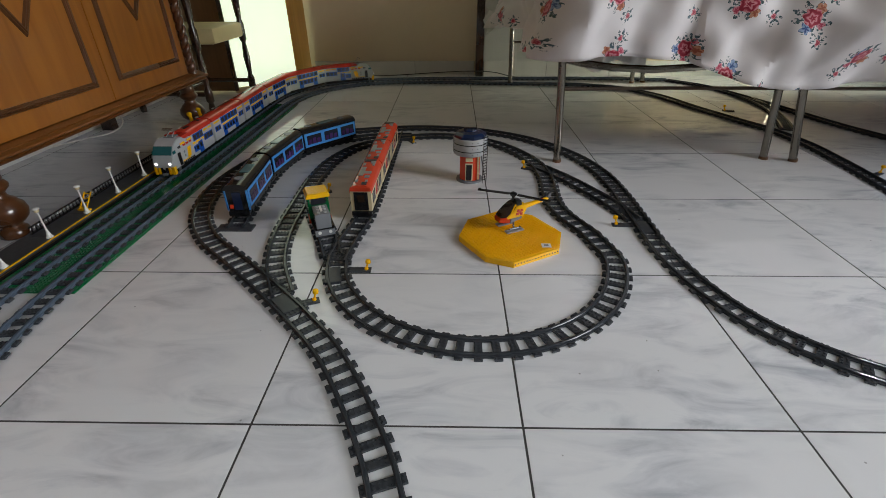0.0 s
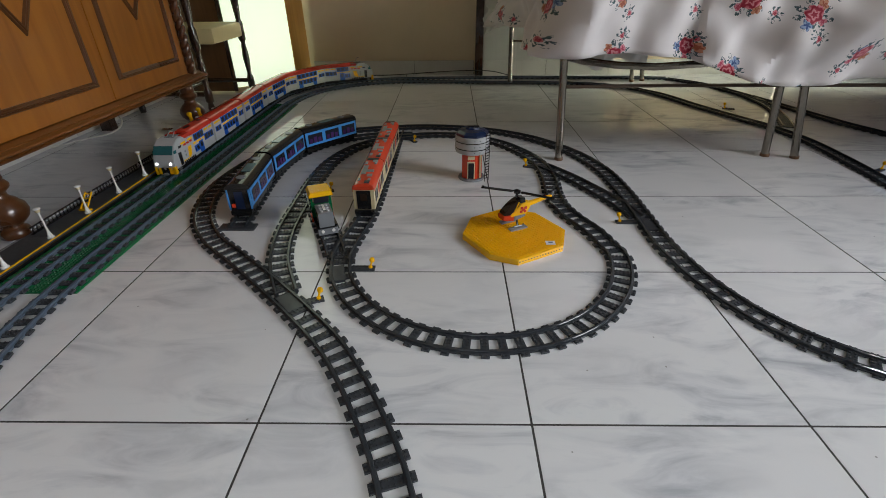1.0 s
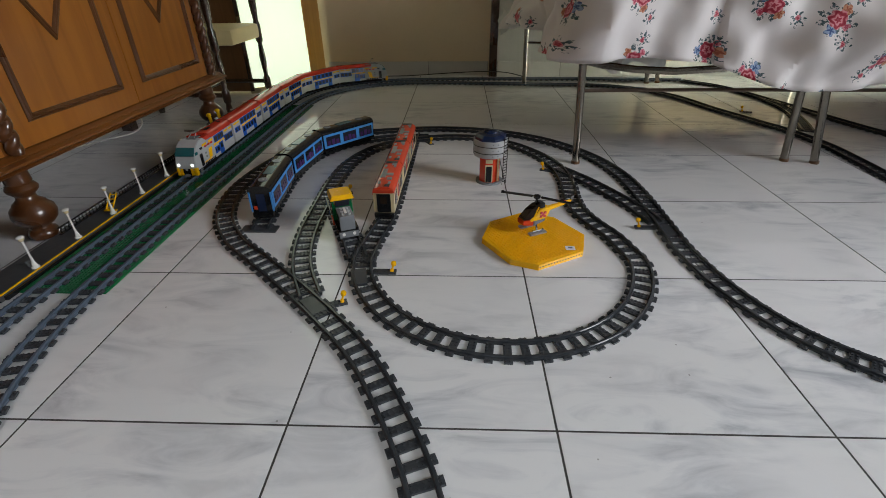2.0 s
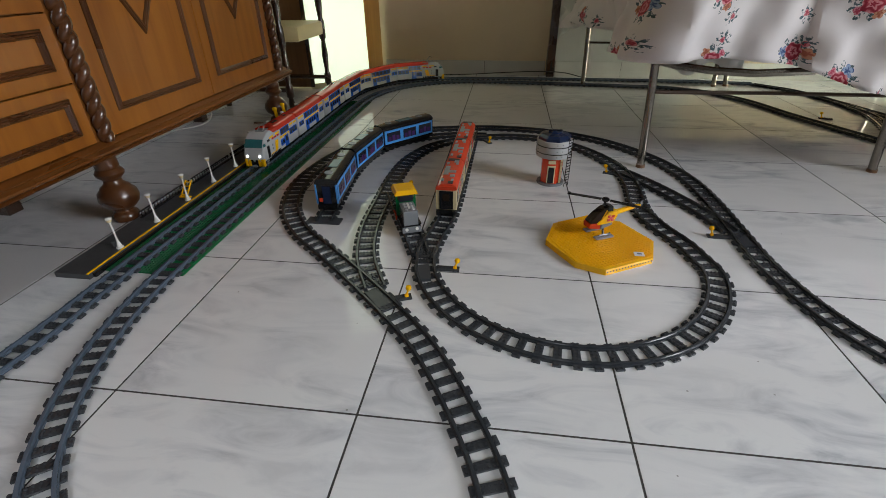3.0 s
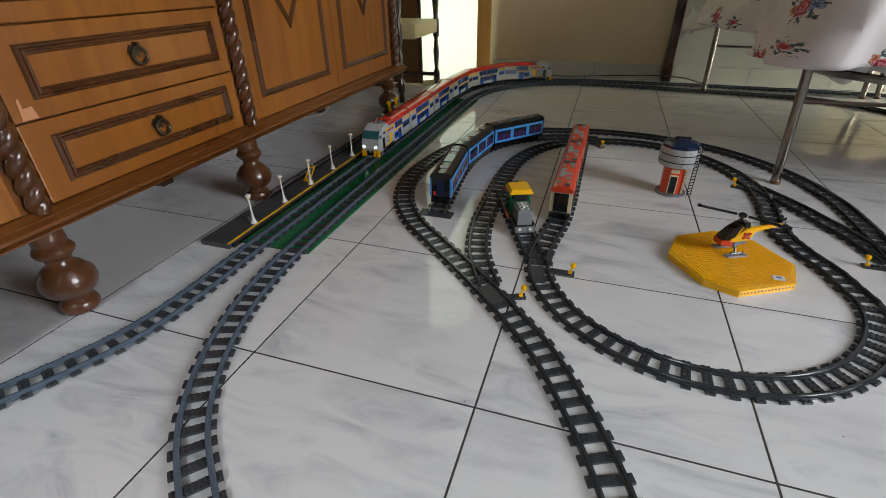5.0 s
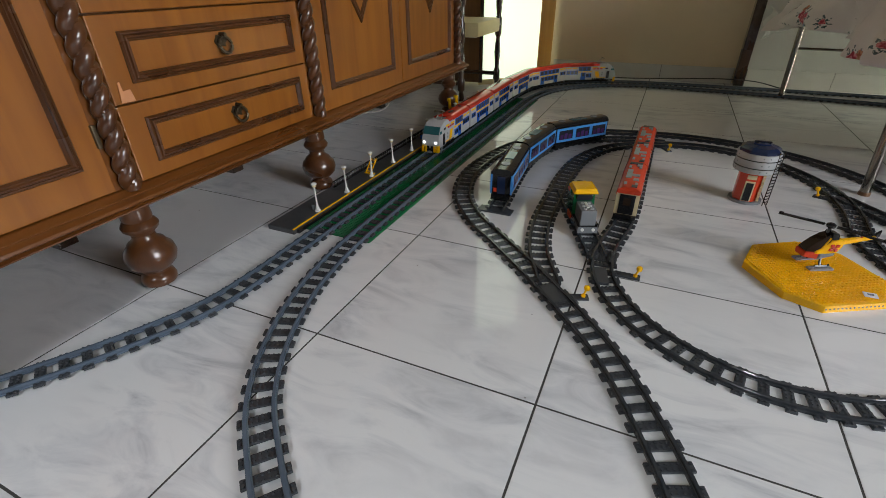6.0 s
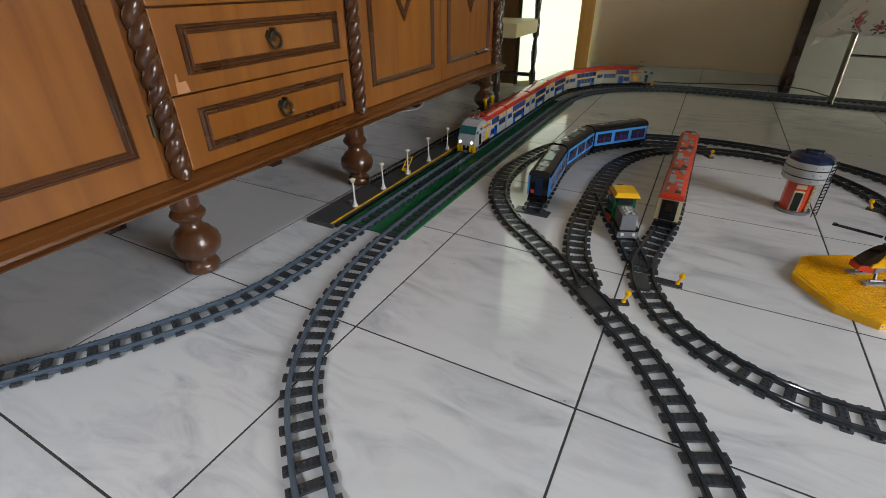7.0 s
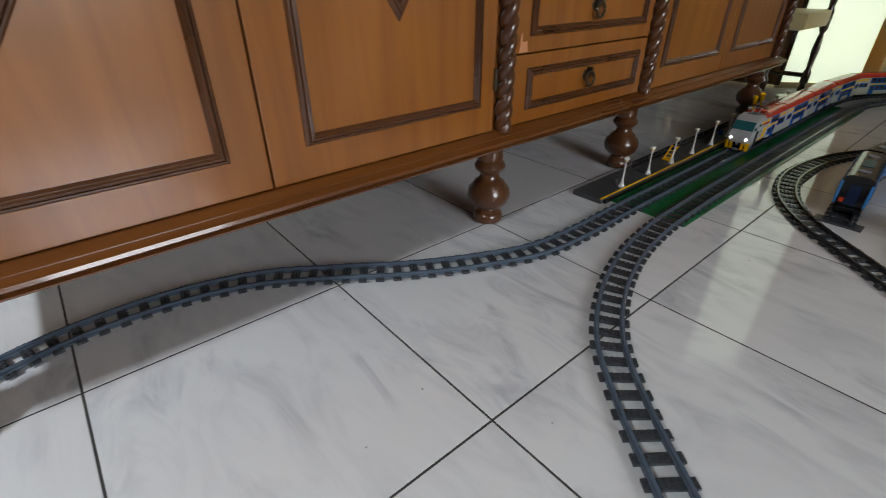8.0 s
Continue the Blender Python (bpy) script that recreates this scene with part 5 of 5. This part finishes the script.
def shunter():
    m = along((-0.418, 0.548), (-0.470, 0.672), 0.0013)
    c = empty("toy_shunter", m, "small green and grey toy shunting engine with yellow cab roof", "toy train")
    part("chassis", boxed(0.0, 0.135, -0.023, 0.023, 0.013, 0.029, 0.001), M_BLACK, c)
    wheelset(c, (0.035, 0.10), 0.0095)
    part("hood", boxed(0.004, 0.062, -0.0185, 0.0185, 0.0292, 0.068, 0.002), M_MID, c, "grey engine hood")
    bm = bmesh.new()
    studs(bm, [(x, y) for x in (0.014, 0.030, 0.046) for y in (-0.008, 0.008)], 0.068, 0.003, 0.004, 8)
    part("hood_stud", bm, M_GREY, c)
    part("hood_grille", boxed(0.020, 0.050, -0.003, 0.003, 0.0682, 0.0712, 0.0004), M_WHITE, c)
    part("cab", boxed(0.063, 0.112, -0.026, 0.026, 0.0292, 0.074, 0.001), M_GREEN, c, "green cab")
    part("windscreen", boxed(0.0605, 0.0628, -0.018, 0.018, 0.070, 0.086, 0.0004), M_GLASS, c)
    for x in (0.066, 0.106):
        for s in (-0.0235, 0.0235):
            part("cab_pillar", boxed(x - 0.002, x + 0.002, s - 0.002, s + 0.002, 0.0738, 0.0905), M_GREEN, c)
    bm = bmesh.new()
    box(bm, 0.050, 0.112, -0.030, 0.030, 0.0905, 0.1025, 0.0025)
    bmesh.ops.scale(bm, vec=(0.86, 0.86, 1), space=Matrix.Translation((-0.081, 0, 0)), verts=[v for v in bm.verts if v.co.z > 0.098])
    part("cab_roof", bm, M_YEL, c, "yellow cab roof")
    part("rear_deck", boxed(0.1125, 0.138, -0.022, 0.022, 0.0292, 0.070, 0.001), M_GREEN, c)
    part("red_panel", boxed(0.113, 0.137, -0.025, 0.025, 0.0702, 0.0765, 0.0008), M_ORED, c)
    part("chimney", lathe([(0.0075, 0.0765), (0.0075, 0.090), (0.009, 0.0905), (0.009, 0.095)], 12, 0.124, 0), M_BLACK, c)
    for s in (-1, 1):
        part("side_step", boxed(0.07, 0.10, s * 0.0265 - 0.002, s * 0.0265 + 0.002, 0.016, 0.03, 0.0004), M_ORED, c)
        part("running_board", boxed(0.004, 0.062, s * 0.0225 - 0.0032, s * 0.0225 + 0.0032, 0.0294, 0.0335, 0.0005), M_BLACK, c)
        bm = bmesh.new()
        cyl(bm, (-0.004, s * 0.013, 0.022), (0.001, s * 0.013, 0.022), 0.0042, n=10)
        part("headlamp", bm, M_WHITE, c)
    part("front_beam", boxed(-0.002, 0.0, -0.024, 0.024, 0.012, 0.028, 0.0004), M_MID, c)


shunter()


# ---- switch levers ----
def lever(x, y, rz):
    s = empty("switch_lever", pose(x, y, 0.0, 0, 0, rz), "yellow toy switch lever on a dark studded plate", "toy lever", "switch levers")
    part("plate", boxed(-0.040, 0.012, -0.0085, 0.0085, 0.0, 0.0048, 0.0008), M_TRACK, s)
    bm = bmesh.new()
    studs(bm, [(-0.036 + 0.008 * k, q) for k in range(5) for q in (-0.004, 0.004)], 0.0047)
    part("studs", bm, M_TRACK, s)
    bm = bmesh.new()
    cyl(bm, (0.002, 0, 0.0048), (0.002, 0, 0.009), 0.0045, 0.004, 10)
    cyl(bm, (0.002, 0, 0.008), (0.006, 0, 0.020), 0.0022, 0.0022, 8)
    part("arm", bm, M_YEL, s)
    part("knob", lathe([(0.002, 0.0185), (0.0052, 0.0205), (0.0062, 0.0245), (0.0052, 0.0285), (0.002, 0.030)], 12, 0.007, 0), M_YEL, s, "round yellow knob", True)


for x, y, rz in ((-0.384, 0.295, 22), (-0.297, 0.410, 0), (0.326, 0.632, 178), (0.140, 1.040, 160), (-0.258, 1.315, -60), (-0.482, 0.838, 20), (1.289, 1.00, 30), (1.193, 1.805, 160)):
    lever(x, y, rz)
for x, y, rz in ((-0.437, 0.283, 131), (-0.365, 0.385, 103), (0.388, 0.615, 94), (0.190, 1.020, 104)):
    tagged(mesh_object("switch_plate", boxed(-0.030, 0.030, -0.0172, 0.0172, 0.0, 0.0068, 0.0006), M_TRACK), "flat dark grey toy switch plate between rails", "toy plate", "switch plates").matrix_world = pose(x, y, 0.0, 0, 0, rz)


# ---- water tower ----
def tower():
    c = empty("toy_water_tower", pose(-0.050, 0.948, 0), "red and grey toy water tower with a dark blue top", "toy tower")
    part("base_plate", lathe([(0.042, 0.0), (0.042, 0.006), (0.039, 0.0065)], 16), M_MID, c)
    bm = bmesh.new()
    studs(bm, [(0.0385 * math.cos(a), 0.0385 * math.sin(a)) for a in [6.2832 * k / 16 for k in range(16)]], 0.0062, 0.002, 0.003)
    part("base_studs", bm, M_MID, c)
    part("shaft", lathe([(0.0335, 0.0066), (0.0335, 0.088), (0.031, 0.089)], 8, 0, 0, radians(22.5)), M_ORED, c, "orange-red octagonal shaft")
    d = part("door", boxed(-0.0150, 0.0085, -0.0330, -0.0305, 0.008, 0.064, 0.0005), M_TAN, c, "tan door frame")
    part("door_leaf", boxed(-0.012, 0.0055, -0.0340, -0.0331, 0.009, 0.060, 0.0003), M_BLACK, d)
    part("sign_plate", boxed(-0.0140, 0.0080, -0.0330, -0.0305, 0.070, 0.081, 0.0004), M_TAN, c)
    for k in range(8):
        part("tan_brick", boxed(0.0225, 0.0285, -0.029, -0.018, 0.010 + 0.0096 * k, 0.0165 + 0.0096 * k, 0.0004), M_TAN, c)
    tank = part("tank", lathe([(0.036, 0.0892), (0.050, 0.0895), (0.0525, 0.093), (0.0525, 0.140), (0.051, 0.1415)], 20), M_GREY, c, "light grey riveted tank", True)
    for z in (0.104, 0.1245):
        part("hoop", lathe([(0.0527, z), (0.0535, z), (0.0535, z + 0.0022), (0.0527, z + 0.0022)], 20), M_BLACK, tank)
    bm = bmesh.new()
    for k in range(20):
        a = 6.2832 * k / 20 + 0.1
        for z in (0.098, 0.115, 0.134):
            if k % 5 in (0, 1):
                cyl(bm, (0.0522 * math.cos(a), 0.0522 * math.sin(a), z), (0.0534 * math.cos(a), 0.0534 * math.sin(a), z), 0.0018, n=6)
    part("rivets", bm, M_MID, tank)
    part("dome", lathe([(0.0505, 0.1417), (0.050, 0.149), (0.040, 0.156), (0.022, 0.160), (0.020, 0.163), (0.012, 0.165)], 8, 0, 0, 0.2), M_NAVY, c, "dark navy roof")
    part("roof_handle", boxed(-0.020, 0.020, -0.004, 0.004, 0.164, 0.1675, 0.001), M_BLACK, c)
    # ladder
    la = part("ladder", boxed(0.0385, 0.0405, -0.0345, -0.0325, 0.0, 0.150), M_BLACK, c, "black ladder")
    part("ladder_rail", boxed(0.0515, 0.0535, -0.0205, -0.0185, 0.0, 0.150), M_BLACK, la)
    for k in range(16):
        bm = bmesh.new()
        cyl(bm, (0.0395, -0.0335, 0.010 + 0.009 * k), (0.0525, -0.0195, 0.010 + 0.009 * k), 0.0014, n=6)
        part("rung", bm, M_BLACK, la)


tower()


# ---- helipad and helicopter ----
pad = empty("toy_helipad", pose(0.045, 0.55, 0), "yellow studded octagonal toy landing pad", "toy helipad")
opd = (0.045, 0.55, 0)
octagon = [(-0.088, 0.546), (-0.064, 0.634), (0.028, 0.690), (0.108, 0.662), (0.167, 0.566), (0.147, 0.488), (0.034, 0.425), (-0.028, 0.449)]
bm = bmesh.new()
prism(bm, octagon[::-1], 0.0, 0.0150)
bmesh.ops.recalc_face_normals(bm, faces=bm.faces[:])
part("deck", moved(bm, opd), M_YEL, pad)


def within(x, y, margin=0.0045):
    n = len(octagon)
    for i in range(n):
        (ax, ay), (bx, by) = octagon[i], octagon[(i + 1) % n]
        if ((by - ay) * (x - ax) - (bx - ax) * (y - ay)) / math.hypot(bx - ax, by - ay) < margin:
            return False
    return True


ca, sa = math.cos(radians(28)), math.sin(radians(28))
cells = [(0.042 + ca * u - sa * v, 0.55 + sa * u + ca * v) for u in np.arange(-0.16, 0.161, 0.008) for v in np.arange(-0.16, 0.161, 0.008)]
bm = bmesh.new()
studs(bm, [c for c in cells if within(*c)], 0.0149, 0.0028, 0.0028, 8)
tagged(part("studs", moved(bm, opd), M_YEL, pad), kind="stuff")
# Thin dark discs give the shade inside the edge holes; nothing is cut.
bm = bmesh.new()
for (ax, ay), (bx, by) in (octagon[5:7],):
    e = Vector((bx - ax, by - ay, 0))
    n = int(e.length / 0.008)
    out = Vector((-e.y, e.x, 0)).normalized()
    for k in range(n):
        p = Vector((ax, ay, 0.0078)) + e * ((k + 0.5) / n)
        cyl(bm, p + out * -0.001, p + out * 0.0004, 0.0019, n=8)
tagged(part("edge_hole_rim", moved(bm, opd), M_BROWNG, pad, "row of dark discs for the shade in the edge holes"), kind="stuff")
lg = part("white_tile", moved(boxed(0.106, 0.128, 0.487, 0.503, 0.0178, 0.0195, 0.0004), opd), M_WHITE, pad, "small white printed tile")
part("print_mark", moved(boxed(0.112, 0.122, 0.492, 0.498, 0.0196, 0.0199), opd), M_MID, lg)


def helicopter():
    # nose along -x
    ang = math.degrees(math.atan2(0.635 - 0.565, 0.143 - 0.005))
    c = empty("toy_helicopter", pose(0.042, 0.587, 0.0177, 0, 0, ang), "yellow and red toy helicopter with black rotor", "toy helicopter")

    def hull(name, sections, material, label=""):
        """Sections along x: (x, half width low, half width high, z low, z high)."""
        bm = bmesh.new()
        rows = []
        for x, wl, wh, z0, z1 in sections:
            rows.append([bm.verts.new((x, -wl, z0)), bm.verts.new((x, -wh, z1)), bm.verts.new((x, wh, z1)), bm.verts.new((x, wl, z0))])
        for A, B in zip(rows, rows[1:]):
            for i in range(4):
                bm.faces.new((A[i], A[(i + 1) % 4], B[(i + 1) % 4], B[i]))
        bm.faces.new(rows[0]), bm.faces.new(rows[-1][::-1])
        bmesh.ops.recalc_face_normals(bm, faces=bm.faces[:])
        bmesh.ops.bevel(bm, geom=bm.edges[:], offset=0.0012, segments=2, affect="EDGES")
        return part(name, bm, material, c, label, True)

    hull("nose", [(-0.041, 0.012, 0.014, 0.026, 0.0375), (-0.0125, 0.0165, 0.0170, 0.021, 0.0375)], M_ORED, "orange-red lower nose")
    hull("belly", [(-0.0119, 0.0175, 0.0185, 0.0205, 0.034), (0.022, 0.014, 0.017, 0.026, 0.034)], M_MID)
    hull("fuselage", [(-0.0220, 0.0176, 0.0176, 0.0341, 0.041), (-0.0100, 0.0178, 0.0178, 0.0341, 0.048), (0.006, 0.0178, 0.0165, 0.0341, 0.063), (0.024, 0.016, 0.013, 0.0341, 0.062), (0.040, 0.008, 0.007, 0.044, 0.058)], M_YEL)
    hull("canopy", [(-0.039, 0.0125, 0.010, 0.0384, 0.043), (-0.022, 0.0160, 0.011, 0.0384, 0.060), (-0.004, 0.0160, 0.0115, 0.0500, 0.071), (0.004, 0.0155, 0.011, 0.0645, 0.073)], M_BROWNG, "smoked brown canopy")
    for s in (-1, 1):
        bm = bmesh.new()
        tube(bm, [(-0.0125, s * 0.0170, 0.046), (-0.005, s * 0.0150, 0.058), (0.002, s * 0.0130, 0.068)], 0.0019, 6)
        part("door_pillar", bm, M_YEL, c)
    hull("engine_cover", [(0.0042, 0.0145, 0.010, 0.0642, 0.078), (0.022, 0.012, 0.009, 0.0625, 0.074)], M_BLACK)
    hull("tail_boom", [(0.0395, 0.0055, 0.0055, 0.046, 0.057), (0.110, 0.0028, 0.0028, 0.056, 0.062)], M_YEL, "tapered yellow tail boom")
    hull("tail_fin", [(0.106, 0.002, 0.002, 0.054, 0.070), (0.116, 0.002, 0.002, 0.060, 0.076)], M_BLACK)
    for k in range(3):
        part("red_spot", lathe([(0.0026, 0), (0.0026, 0.0006)], 8), M_RED, c).matrix_local = pose(0.070 + 0.010 * k, 0, 0.0585 + 0.001 * k)
    for s in (-1, 1):
        for dx, dz in ((0, 0), (0.006, 0.004), (-0.006, -0.004), (0.005, -0.005), (-0.005, 0.005)):
            part("red_emblem", boxed(0.012 + dx - 0.003, 0.012 + dx + 0.003, s * 0.0185 - 0.0012, s * 0.0185 + 0.0012, 0.048 + dz - 0.0028, 0.048 + dz + 0.0028), M_RED, c)
    mast = bmesh.new()
    cyl(mast, (0.002, 0, 0.074), (0.002, 0, 0.090), 0.0032, n=8)
    part("mast", mast, M_BLACK, c)
    ro = part("rotor_hub", lathe([(0.0075, 0.087), (0.0085, 0.089), (0.0085, 0.0935), (0.004, 0.096)], 10, 0.002, 0), M_BLACK, c)
    a0 = radians(-23 - ang)
    for s in (0, math.pi):
        bm = bmesh.new()
        box(bm, 0.007, 0.088, -0.0052, 0.0052, 0.0895, 0.0918, 0.0007)
        cyl(bm, (0.084, 0, 0.089), (0.084, 0, 0.094), 0.0042, n=8)
        bl = part("rotor_blade", bm, M_BLACK, ro)
        bl.matrix_local = Matrix.Translation((0.002, 0, 0)) @ Matrix.Rotation(a0 + s, 4, "Z") @ Matrix.Rotation(radians(2), 4, "Y")
    for s in (-1, 1):
        sk_plate = part("skid", boxed(-0.026, 0.022, s * 0.0215 - 0.0075, s * 0.0215 + 0.0075, 0.0, 0.0036, 0.0005), M_PATCH, c, "light grey studded skid plate")
        bm = bmesh.new()
        studs(bm, [(-0.022 + 0.008 * k, s * 0.0215 + q) for k in range(6) for q in (-0.004, 0.004)], 0.0035, 0.0017, 0.0024, 8)
        part("studs", bm, M_PATCH, sk_plate)
        bm = bmesh.new()
        tube(bm, [(-0.002, s * 0.019, 0.004), (0.0, s * 0.013, 0.012), (0.002, s * 0.008, 0.022)], 0.0026, 7)
        tube(bm, [(-0.014, s * 0.0195, 0.0068), (0.012, s * 0.0195, 0.0058), (0.016, s * 0.0195, 0.009)], 0.002, 6)
        part("strut", bm, M_BLACK, c)
    return c


helicopter()

# ---- floor tiles, last ----
bm = boxed(-T / 2 + 0.0016, T / 2 - 0.0016, -T / 2 + 0.0016, T / 2 - 0.0016, -0.012, 0, 0.0008)
tile0 = None
for i in range(-5, 7):
    for j in range(-8, 7):
        m = pose(T * i + T / 2, T * j + T / 2, 0, 0, 0, 0)
        if tile0 is None:
            tile0 = part("tile", bm, M_TILE, floor)
            tile0.matrix_local = m
        else:
            twin(tile0, "tile", floor, m)
